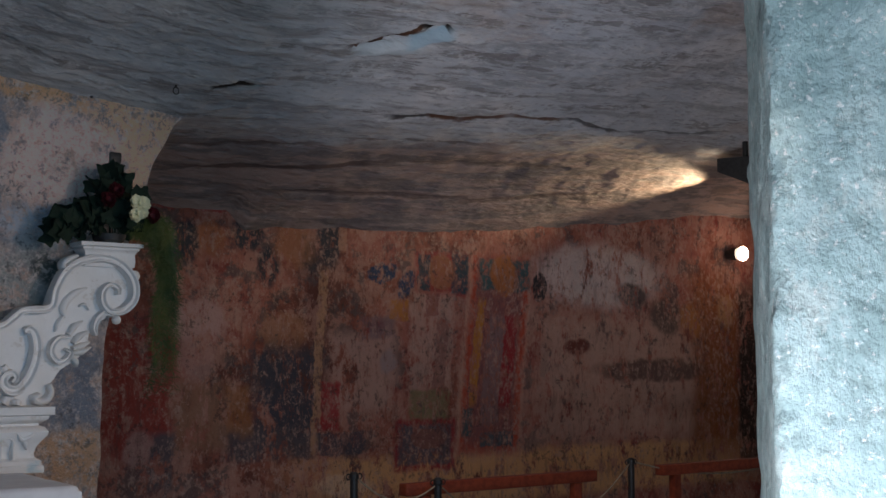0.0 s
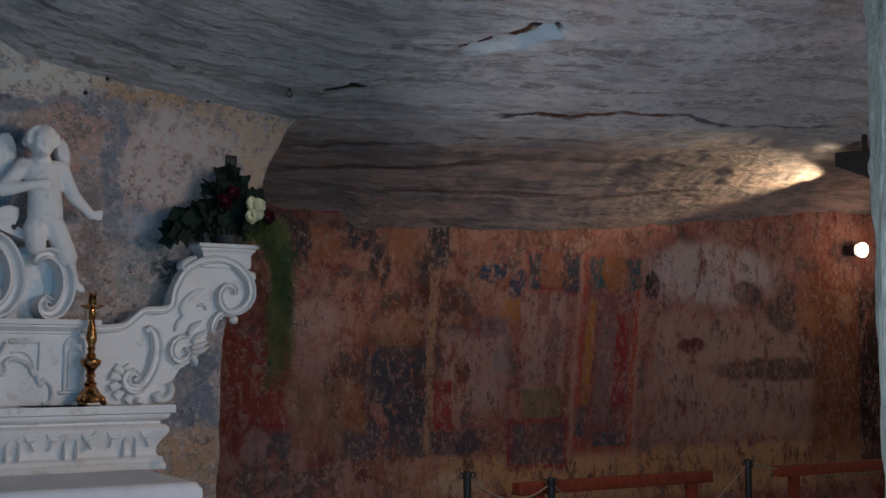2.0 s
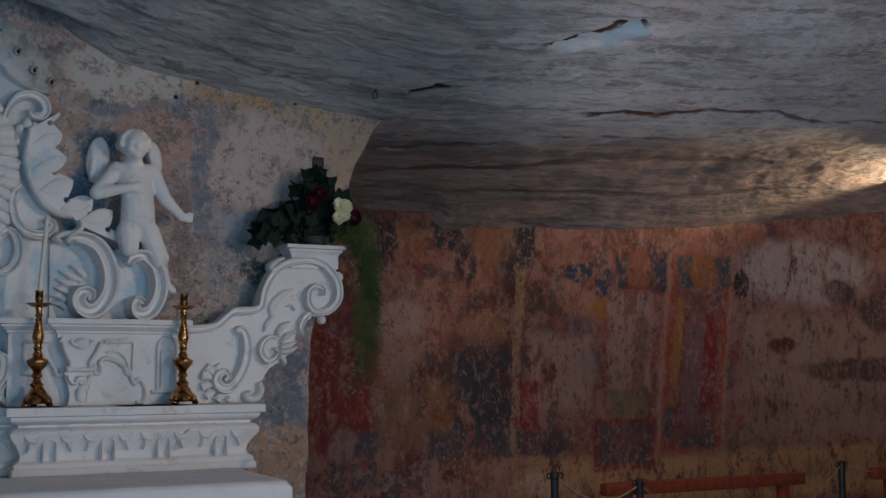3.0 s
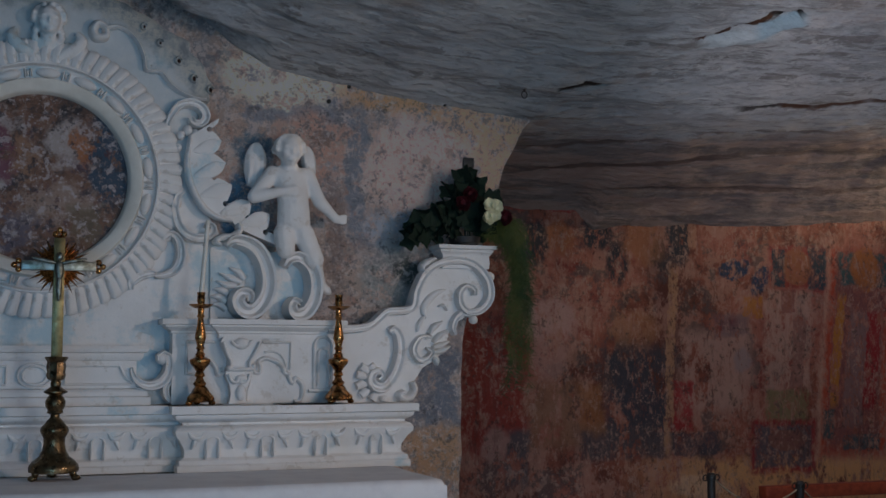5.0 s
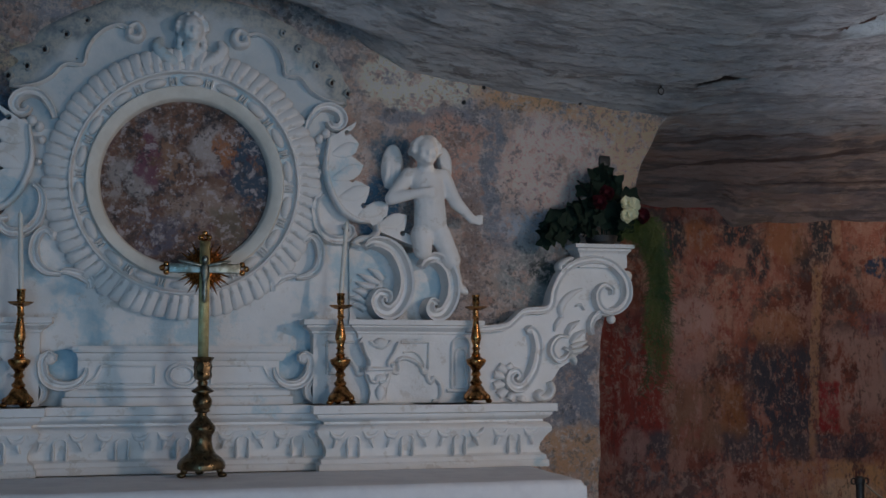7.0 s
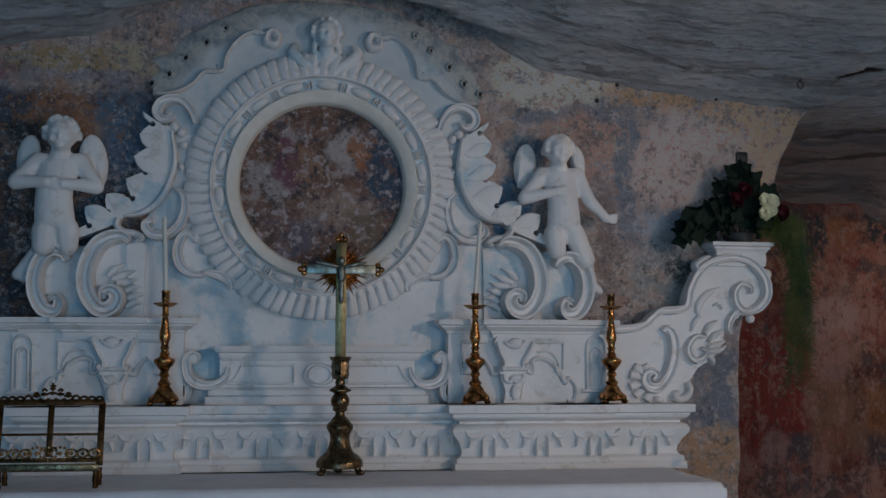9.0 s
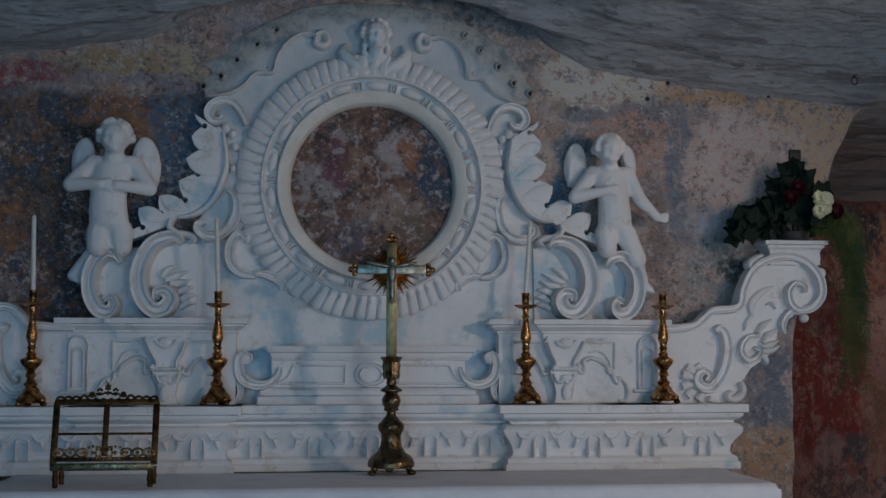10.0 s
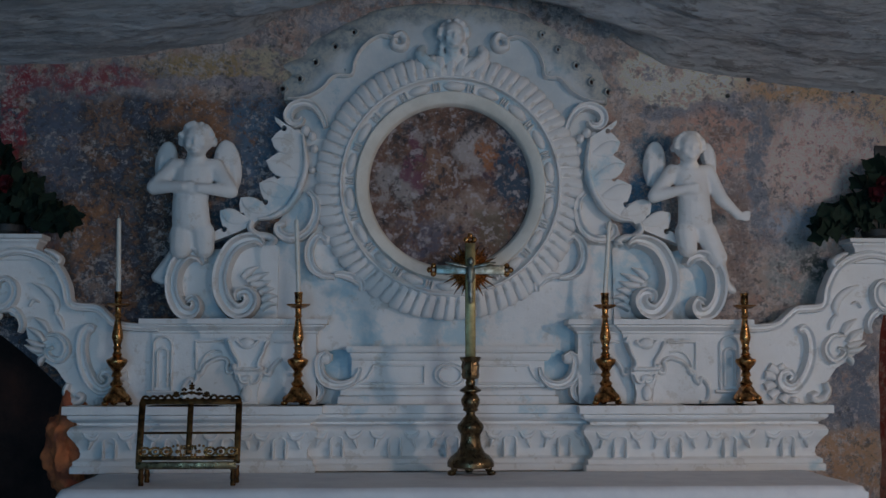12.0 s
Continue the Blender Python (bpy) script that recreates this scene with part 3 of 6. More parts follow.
BULB = glow_material("lit_bulb", (1.0, 0.72, 0.55), 25)
LENS = glow_material("lit_lens", (1.0, 0.78, 0.5), 12)

# ---- building helpers ----
U0, WALL_Y = 0.272, 4.70     # the altar's middle, and the face of its wall


def mesh_of(name, bm, material, angle=40):
    bmesh.ops.recalc_face_normals(bm, faces=bm.faces)
    me = bpy.data.meshes.new(name)
    bm.to_mesh(me)
    bm.free()
    me.materials.append(material)
    me.shade_smooth()
    me.set_sharp_from_angle(angle=radians(angle))
    return me


def thing(name, at, label, category, group="", turn=0):
    """An Empty at the thing's base."""
    ob = tagged(new(name), label, category, group)
    ob.matrix_basis = pose(*at, 0, 0, turn)
    return ob


def part(name, bm, material, parent, label="", angle=40, world=False):
    """One mesh under a thing or a part. world: bm is in world places, the thing's Empty only shifted."""
    if world:
        top = parent if parent.parent is None else parent.parent
        bmesh.ops.translate(bm, verts=bm.verts, vec=-top.location)
    ob = new(name, mesh_of(name, bm, material, angle))
    ob.parent = parent
    if label:
        ob["label"] = label
    return ob


def single(name, bm, material, label, category, group="", kind="", angle=40):
    return tagged(new(name, mesh_of(name, bm, material, angle)), label, category, group, kind)


def block(bm, x0, x1, y0, y1, z0, z1, bevel=0.0):
    r = bmesh.ops.create_cube(bm, size=1, matrix=Matrix.LocRotScale(((x0 + x1) / 2, (y0 + y1) / 2, (z0 + z1) / 2), None, (x1 - x0, y1 - y0, z1 - z0)))
    if bevel:
        es = list({e for v in r["verts"] for e in v.link_edges})
        bmesh.ops.bevel(bm, geom=es, offset=bevel, segments=2, affect="EDGES", profile=0.5)
    return bm


SPHERES = {}


def unit_sphere(u, v):
    if (u, v) not in SPHERES:
        ps = [(0, 0, 1)] + [(math.sin(math.pi * j / v) * math.cos(2 * math.pi * i / u), math.sin(math.pi * j / v) * math.sin(2 * math.pi * i / u), math.cos(math.pi * j / v)) for j in range(1, v) for i in range(u)] + [(0, 0, -1)]
        fs = [(0, 1 + i, 1 + (i + 1) % u) for i in range(u)]
        fs += [(1 + j * u + i, 1 + (j + 1) * u + i, 1 + (j + 1) * u + (i + 1) % u, 1 + j * u + (i + 1) % u) for j in range(v - 2) for i in range(u)]
        last = len(ps) - 1
        fs += [(last, last - u + (i + 1) % u, last - u + i) for i in range(u)]
        SPHERES[(u, v)] = ([Vector(p) for p in ps], fs)
    return SPHERES[(u, v)]


def ball(bm, at, size, turn=(0, 0, 0), u=16, v=10):
    m = Matrix.LocRotScale(at, Euler([radians(a) for a in turn]), size if isinstance(size, tuple) else (size,) * 3)
    ps, fs = unit_sphere(u, v)
    vs = [bm.verts.new(m @ p) for p in ps]
    for f in fs:
        bm.faces.new([vs[i] for i in f])
    return bm


def lathe(profile, n=24, squash=1.0, bm=None, centre=(0, 0), lobes=0, depth=0.0):
    """Turn (radius, z) pairs round the upright axis."""
    bm = bm or bmesh.new()
    rings = []
    for r, z in profile:
        ring = []
        for i in range(n):
            a = 2 * math.pi * i / n
            k = r * (1 + depth * math.cos(lobes * a)) if lobes else r
            ring.append(bm.verts.new((centre[0] + k * math.cos(a), centre[1] + k * math.sin(a) * squash, z)))
        rings.append(ring)
    for a, b in zip(rings, rings[1:]):
        for i in range(n):
            bm.faces.new((a[i], a[(i + 1) % n], b[(i + 1) % n], b[i]))
    bm.faces.new(rings[0][::-1])
    bm.faces.new(rings[-1])
    return bm


def smooth_path(pts, n=8):
    """Points along a Catmull-Rom curve through pts."""
    ps = [Vector(p) for p in pts]
    ps = [2 * ps[0] - ps[1]] + ps + [2 * ps[-1] - ps[-2]]
    out = []
    for i in range(1, len(ps) - 2):
        a, b, c, d = ps[i - 1:i + 3]
        for k in range(n):
            t = k / n
            out.append(0.5 * (2 * b + (c - a) * t + (2 * a - 5 * b + 4 * c - d) * t * t + (3 * b - a - 3 * c + d) * t ** 3))
    return out + [ps[-2]]


def spiral(cx, cz, r0, r1, a0, a1, n=40):
    """Points (u, z) on a spiral, angles in degrees."""
    out = []
    for i in range(n + 1):
        t = i / n
        a, r = radians(a0 + (a1 - a0) * t), r0 + (r1 - r0) * t ** 0.8
        out.append((cx + r * math.cos(a), cz + r * math.sin(a)))
    return out


GROOVED = [(-1.0, 0.0), (-0.98, 0.45), (-0.78, 0.95), (-0.5, 0.9), (-0.2, 0.5), (0.2, 0.5), (0.5, 0.9), (0.78, 0.95), (0.98, 0.45), (1.0, 0.0)]
ROUND = [(math.cos(radians(180 - 22.5 * i)), math.sin(radians(180 - 22.5 * i))) for i in range(9)]


COVE = [(-1.0, 0.0), (-0.95, 1.0), (-0.6, 0.75), (-0.2, 0.35), (0.3, 0.12), (1.0, 0.0)]


def across(u, s):
    """The place along x of the point u from the altar's middle; the side s = -1 is built a little wider."""
    return U0 + s * (u + (float(np.interp(u, (0.3, 0.44, 0.76, 1.0, 1.4), (0, 0.025, 0.028, 0.018, -0.010))) if s < 0 else 0))


def ribbon(bm, path, y, widths, height, section=ROUND, s=1):
    """A raised band on an upright face: path of (u, z), proud of the face y towards the viewer. s: -1 mirrors it."""
    pts = [Vector((p[0], p[1])) for p in path]
    rows = []
    for i, p in enumerate(pts):
        t = (pts[min(i + 1, len(pts) - 1)] - pts[max(i - 1, 0)]).normalized()
        nrm = Vector((-t.y, t.x))
        f = i / (len(pts) - 1)
        w = np.interp(f, np.linspace(0, 1, len(widths)), widths)
        h = height * min(1, 0.35 + w / max(widths))
        rows.append([bm.verts.new((across(p.x + nrm.x * w * a, s), y - h * b, p.y + nrm.y * w * a)) for a, b in [(section[0][0], -0.022 / h), *section, (section[-1][0], -0.022 / h)]])
    for a, b in zip(rows, rows[1:]):
        for i in range(len(section) + 1):
            bm.faces.new((a[i], a[i + 1], b[i + 1], b[i]))
    bm.faces.new(rows[0])
    bm.faces.new(rows[-1][::-1])
    return bm


def plate(bm, outline, y_front, y_back, bevel=0.006, s=1):
    """A flat piece of that outline (u, z) with a softened front edge."""
    vs = [bm.verts.new((across(u, s), y_front, z)) for u, z in outline]
    face = bm.faces.new(vs)
    if bevel:
        bmesh.ops.inset_region(bm, faces=[face], thickness=bevel, depth=0)
        for v in vs:
            v.co.y += bevel
    back = [bm.verts.new((v.co.x, y_back, v.co.z)) for v in vs]
    for i in range(len(vs)):
        j = (i + 1) % len(vs)
        bm.faces.new((vs[i], vs[j], back[j], back[i]))
    bmesh.ops.triangulate(bm, faces=[face])
    return bm


def moulding(bm, x0, x1, y_face, y_back, profile):
    """A moulded block: (out, z) pairs round the front and both returns."""
    rows = [[bm.verts.new(p) for p in ((x0 - d, y_back, z), (x0 - d, y_face - d, z), (x1 + d, y_face - d, z), (x1 + d, y_back, z))] for d, z in profile]
    for a, b in zip(rows, rows[1:]):
        for i in range(3):
            bm.faces.new((a[i], a[i + 1], b[i + 1], b[i]))
    bm.faces.new(rows[0])
    bm.faces.new(rows[-1])
    return bm


# ---- the cave ----
def ceiling_edge(x):
    """The height of the rock along the face of the altar's wall."""
    xs = (-6, -1.44, -0.91, -0.52, -0.37, -0.16, 0.06, 0.28, 0.5, 0.72, 0.95, 1.17, 1.66, 2.25, 3.2, 5.0, 8.0)
    zs = (2.52, 2.557, 2.60, 2.664, 2.719, 2.800, 2.840, 2.842, 2.825, 2.765, 2.645, 2.575, 2.495, 2.455, 2.52, 2.70, 2.80)
    return float(np.interp(x, xs, zs))


def segment_distance(x, y, ax, ay, bx, by):
    t = max(0, min(1, ((x - ax) * (bx - ax) + (y - ay) * (by - ay)) / ((bx - ax) ** 2 + (by - ay) ** 2)))
    return math.hypot(x - ax - t * (bx - ax), y - ay - t * (by - ay)), t


CRACKS = [(ax, ay, bx, by, 0.020, 0.03) for ax, ay, bx, by, half, *_ in ROCK_MARKS if half < 0.021]


def ceiling_z(x, y, fine=True):
    e = ceiling_edge(x)
    if y > 4.7:
        a = min(1.0, (y - 4.7) / 0.95)
        end = float(np.interp(x, (4.2, 8.0), (2.19, 2.60)))
        drop = float(np.interp(x, (2.93, 3.02, 4.2, 6.0), (0.0, 0.12, 0.11, 0.07)))
        z = e * (1 - a ** 1.7) + end * a ** 1.7 - drop * a ** 5
    else:
        z = min(e + 0.30 * (4.7 - y), 3.9)
    if fine:
        v = Vector((x * 0.9, y * 2.0, 0))
        z += 0.025 * noise.noise(v) + 0.014 * noise.noise(Vector((x * 2.2, y * 6.5, 3)))
        z += 0.010 * noise.noise(Vector((x * 7, y * 17, 7))) + 0.005 * noise.noise(Vector((x * 19, y * 42, 1)))
        # a long slanting gouge with a sharp lip, and the cracks
        d, t = segment_distance(x, y, 2.66, 4.10, 3.01, 3.83)
        if d < 0.085 and 0 < t < 1:
            across = (x - 2.66) * 0.611 + (y - 4.10) * 0.792
            if across > -0.012:
                z += 0.06 * max(0, 1 - across / 0.085) * min(1, t * 2.2) * min(1, (1 - t) * 9)
        for ax, ay, bx, by, w, deep in CRACKS:
            if min(ax, bx) - w < x < max(ax, bx) + w:
                d, t = segment_distance(x, y, ax, ay, bx, by)
                if d < w:
                    z += 0.5 * deep * (1 - d / w)
        # the slot between the rock and the crest of the altar
        if 4.2 < y < 4.9 and abs(x - 0.26) < 0.85:
            m = max(0, min(1, (0.85 - abs(x - 0.26)) / 0.35))
            z += m * (0.09 * max(0, min(1, (y - 4.53) / 0.03)) - 0.095 * math.exp(-((y - 4.47) / 0.07) ** 2))
    return z


def sheet(name, xs, ys, height, material, label, category):
    grid = [[(x, y, height(x, y)) for y in ys] for x in xs]
    verts = [v for row in grid for v in row]
    m = len(ys)
    faces = [(i * m + j, i * m + j + 1, (i + 1) * m + j + 1, (i + 1) * m + j) for i in range(len(xs) - 1) for j in range(m - 1)]
    me = bpy.data.meshes.new(name)
    me.from_pydata(verts, [], faces)
    me.materials.append(material)
    me.shade_smooth()
    return tagged(new(name, me), label, category, kind="structure")


ceiling_xs = list(np.linspace(-6.2, -1.9, 30)) + list(np.linspace(-1.88, 6.6, 520)) + list(np.linspace(6.7, 8.2, 10))
ceiling_ys = list(np.linspace(-4.2, 2.6, 30)) + list(np.linspace(2.62, 5.78, 300))
sheet("ceiling", ceiling_xs, ceiling_ys, ceiling_z, ROCK, "rough grey cave ceiling with bedding streaks and cracks", "ceiling")

bm = block(bmesh.new(), -6.2, 8.2, -4.2, 6.0, -0.15, 0)
single("floor", bm, FLOOR, "worn grey stone floor of the chapel", "floor", kind="structure")


def painted_wall(name, x0, x1, y, z0, z1, step, amount, material, label, thick=0.3):
    """An upright wall with an uneven face towards the camera."""
    nx, nz = int((x1 - x0) / step), int((z1 - z0) / step)
    bm = bmesh.new()
    def face_y(x, z):
        return y + amount * (noise.noise(Vector((x * 1.3, z * 1.3, y))) + 0.45 * noise.noise(Vector((x * 5, z * 5, y))) + 0.2 * noise.noise(Vector((x * 16, z * 16, y))))
    g = [[bm.verts.new((x0 + (x1 - x0) * i / nx, face_y(x0 + (x1 - x0) * i / nx, z0 + (z1 - z0) * j / nz), z0 + (z1 - z0) * j / nz)) for j in range(nz + 1)] for i in range(nx + 1)]
    for i in range(nx):
        for j in range(nz):
            bm.faces.new((g[i][j], g[i + 1][j], g[i + 1][j + 1], g[i][j + 1]))
    rim = [g[i][0] for i in range(nx + 1)] + [g[nx][j] for j in range(1, nz + 1)] + [g[i][nz] for i in range(nx - 1, -1, -1)] + [g[0][j] for j in range(nz - 1, 0, -1)]
    back = [bm.verts.new((v.co.x, y + thick, v.co.z)) for v in rim]
    for i in range(len(rim)):
        j = (i + 1) % len(rim)
        bm.faces.new((rim[j], rim[i], back[i], back[j]))
    bm.faces.new(back)
    return single(name, bm, material, label, "wall", kind="structure")


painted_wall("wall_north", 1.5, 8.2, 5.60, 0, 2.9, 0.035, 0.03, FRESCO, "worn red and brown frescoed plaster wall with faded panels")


def altar_wall():
    """The pier behind the altar: its edge flares out under the ceiling, and a dark passage opens beside it."""
    zs = np.linspace(0, 2.9, 90)
    edge = lambda z: float(np.interp(z, (0, 0.9, 1.5, 1.8, 2.09, 2.25, 2.40, 2.48, 2.9), (1.92, 1.924, 1.935, 1.98, 2.08, 2.13, 2.20, 2.28, 2.34)))
    left = lambda z: float(np.interp(z, (0, 1.25, 1.32, 1.45, 1.56, 1.60, 2.9), (-1.13, -1.13, -1.16, -1.3, -1.44, -2.7, -2.7)))
    bm = bmesh.new()
    n = 110
    rows = []
    for z in zs:
        a, b = left(z), edge(z) + 0.012 * noise.noise(Vector((3, 1, z * 7)))
        row = []
        for i in range(n + 1):
            x = a + (b - a) * i / n
            k = 1 if 0 < i < n else 0.3
            row.append(bm.verts.new((x, WALL_Y + k * 0.014 * (noise.noise(Vector((x * 2, z * 2, 5))) + 0.6 * noise.noise(Vector((x * 9, z * 9, 2))) - 0.4), z)))
        row.append(bm.verts.new((b - 0.03 - 0.02 * noise.noise(Vector((z * 5, 0, 9))), WALL_Y + 0.06, z)))
        row.append(bm.verts.new((min(b - 0.05, 1.97), 5.75, z)))
        row.append(bm.verts.new((a, 5.75, z)))
        rows.append(row)
    for p, q in zip(rows, rows[1:]):
        m = len(p)
        for i in range(m):
            bm.faces.new((p[i], p[(i + 1) % m], q[(i + 1) % m], q[i]))
    bm.faces.new(rows[0][::-1])
    bm.faces.new(rows[-1])
    return single("wall_altar", bm, WALL, "plastered rock pier with flaking blue and ochre painting", "wall", kind="structure")


altar_wall()
# end wall coloured near-black to stand in for the unlit passage
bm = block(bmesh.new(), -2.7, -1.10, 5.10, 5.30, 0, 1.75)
single("wall_passage", bm, SHADE_DARK, "reddish rock ending a side passage, coloured dark as shade", "wall", kind="structure")
for nm, b in (("wall_west", (-6.3, -6.1, -4.2, 6.0)), ("wall_west_inner", (-6.1, -2.65, 5.0, 5.3)), ("wall_east", (8.0, 8.2, -4.2, 5.6))):
    single(nm, block(bmesh.new(), *b, 0, 4.2), ROCK, "rough grey rock wall", "wall", kind="structure")
# the entrance wall behind the camera, with a doorway and a window in it
for b in ((-6.1, -2.2, 0, 4.2), (0.2, 1.8, 0, 4.2), (3.0, 8.0, 0, 4.2), (-2.2, 0.2, 1.9, 4.2), (1.8, 3.0, 1.9, 4.2)):
    single("wall_south", block(bmesh.new(), b[0], b[1], -2.65, -2.4, b[2], b[3]), ROCK, "rough grey rock wall with the entrance doorways", "wall", kind="structure")


def pillar():
    """A square stone pillar with chipped edges, seen close by."""
    bm = bmesh.new()
    w, d, h = 1.0, 0.9, 3.9
    nz = 150
    loop = []
    k = 34
    for i in range(k):
        loop.append((w * i / k, 0.0))
    for i in range(k):
        loop.append((w, d * i / k))
    for i in range(k):
        loop.append((w - w * i / k, d))
    for i in range(k):
        loop.append((0.0, d - d * i / k))
    rows = []
    for j in range(nz + 1):
        z = h * j / nz
        row = []
        for x, y in loop:
            c = Vector((w / 2, d / 2))
            q = Vector((x, y)) - c
            corner = min(abs(abs(q.x) - w / 2) + abs(abs(q.y) - d / 2), 0.05) / 0.05
            r = 0.016 * noise.noise(Vector((x * 3, y * 3, z * 3))) + 0.009 * noise.noise(Vector((x * 11, y * 11, z * 9))) - (1 - corner) * (0.016 + 0.026 * noise.noise(Vector((x * 2 + 5, y * 2, z * 5))) + 0.022 * noise.noise(Vector((x * 3, y * 3, z * 17))))
            p = c + q * (1 + r / q.length) * (1.0 + 0.018 * (z - 1.6))
            row.append(bm.verts.new((p.x, p.y, z)))
        rows.append(row)
    m = len(loop)
    for a, b in zip(rows, rows[1:]):
        for i in range(m):
            bm.faces.new((a[i], a[(i + 1) % m], b[(i + 1) % m], b[i]))
    bm.faces.new(rows[0][::-1])
    bm.faces.new(rows[-1])
    ob = single("pillar", bm, PILLAR, "pale limewashed stone pillar with chipped rough edges", "pillar", kind="structure", angle=60)
    # the front corner stands 3.5 m off; the side face runs back nearly along the line of sight
    ob.matrix_basis = pose(2.792, 2.118, 0, 0, 0, -47.8)
    return ob


pillar()

# ---- the altar ----
retable = thing("altar_retable", (U0, 4.6, 1.03), "white stucco baroque retable with scrolls, stained pale blue", "altarpiece")
R = lambda name, bm, material=STUCCO, label="", parent=None, angle=40: part(name, bm, material, parent or retable, label, angle, world=True)

# the lower step: two projecting blocks and a set-back middle
STEP = [(0.0, 1.040), (0.030, 1.040), (0.030, 1.062), (0.022, 1.068), (0.022, 1.082), (0.004, 1.092), (0.0, 1.105), (0.004, 1.125), (0.018, 1.150), (0.036, 1.172), (0.040, 1.186), (0.030, 1.202), (0.012, 1.208), (0.012, 1.216), (0.030, 1.224), (0.040, 1.236), (0.040, 1.244), (0.056, 1.248), (0.056, 1.276), (0.0, 1.276)]
step_right = R("step_block", moulding(bmesh.new(), U0 + 0.505, U0 + 1.03, 4.47, 4.72, STEP))
step_right_end = R("step_block", moulding(bmesh.new(), U0 + 0.90, U0 + 1.325, 4.49, 4.72, STEP))
step_left = R("step_block", moulding(bmesh.new(), U0 - 1.03, U0 - 0.525, 4.47, 4.72, STEP))
step_left_end = R("step_block", moulding(bmesh.new(), U0 - 1.325, U0 - 0.90, 4.49, 4.72, STEP))
step_middle = R("step_middle", moulding(bmesh.new(), U0 - 0.62, U0 + 0.60, 4.55, 4.72, STEP))


def frieze(u, y, parent):
    """A little arched panel with a hanging leaf swag on each side, on the step's hollow face."""
    bm = bmesh.new()
    w = 0.022
    path = [(u - w, 1.09), (u - w, 1.15)] + [(u + w * math.cos(radians(a)), 1.15 + 0.016 * math.sin(radians(a))) for a in range(165, 0, -15)] + [(u + w, 1.15), (u + w, 1.09)]
    ribbon(bm, path, y - 0.018, [0.005], 0.014)
    R("arched_panel", bm, parent=parent)
    for s in (-1, 1):
        bm = bmesh.new()
        ribbon(bm, smooth_path([(u + s * 0.03, 1.185), (u + s * 0.05, 1.163), (u + s * 0.075, 1.168), (u + s * 0.092, 1.188)], 6), y - 0.028, [0.004, 0.010, 0.010, 0.004], 0.016)
        ribbon(bm, smooth_path([(u + s * 0.060, 1.170), (u + s * 0.066, 1.145), (u + s * 0.074, 1.122)], 6), y - 0.018, [0.011, 0.009, 0.002], 0.016)
        R("leaf_swag", bm, parent=parent)


for u, y, p in ((0.60, 4.47, step_right), (0.80, 4.47, step_right), (1.00, 4.47, step_right), (1.22, 4.49, step_right_end), (-0.62, 4.47, step_left), (-0.80, 4.47, step_left), (-1.00, 4.47, step_left), (-1.22, 4.49, step_left_end), (-0.42, 4.55, step_middle), (-0.21, 4.55, step_middle), (0.0, 4.55, step_middle), (0.21, 4.55, step_middle), (0.41, 4.55, step_middle)):
    frieze(u, y, p)

# the upper pedestals
LEDGE = [(0.0, 1.27), (0.0, 1.535), (0.006, 1.540), (0.006, 1.546), (0.022, 1.556), (0.030, 1.562), (0.030, 1.568), (0.042, 1.571), (0.042, 1.590), (0.0, 1.590)]
BODY = [(0.796, 1.273), (0.795, 1.542), (1.154, 1.544), (1.223, 1.557), (1.270, 1.591), (1.305, 1.615), (1.404, 1.627), (1.426, 1.706), (1.460, 1.774), (1.520, 1.813), (1.605, 1.829), (1.678, 1.807), (1.726, 1.751), (1.733, 1.683), (1.681, 1.635), (1.646, 1.623), (1.627, 1.602), (1.590, 1.591), (1.568, 1.546), (1.558, 1.501), (1.534, 1.460), (1.500, 1.434), (1.457, 1.407), (1.433, 1.372), (1.419, 1.354), (1.414, 1.312), (1.390, 1.279), (1.350, 1.267)]
TOP_EDGE = [(1.063, 1.558), (1.154, 1.559), (1.228, 1.570), (1.272, 1.604), (1.307, 1.628), (1.402, 1.641), (1.423, 1.712), (1.460, 1.780), (1.520, 1.822), (1.605, 1.838), (1.678, 1.816), (1.729, 1.756), (1.735, 1.687), (1.695, 1.639), (1.642, 1.632), (1.610, 1.663), (1.608, 1.708), (1.638, 1.736), (1.669, 1.723), (1.672, 1.698)]


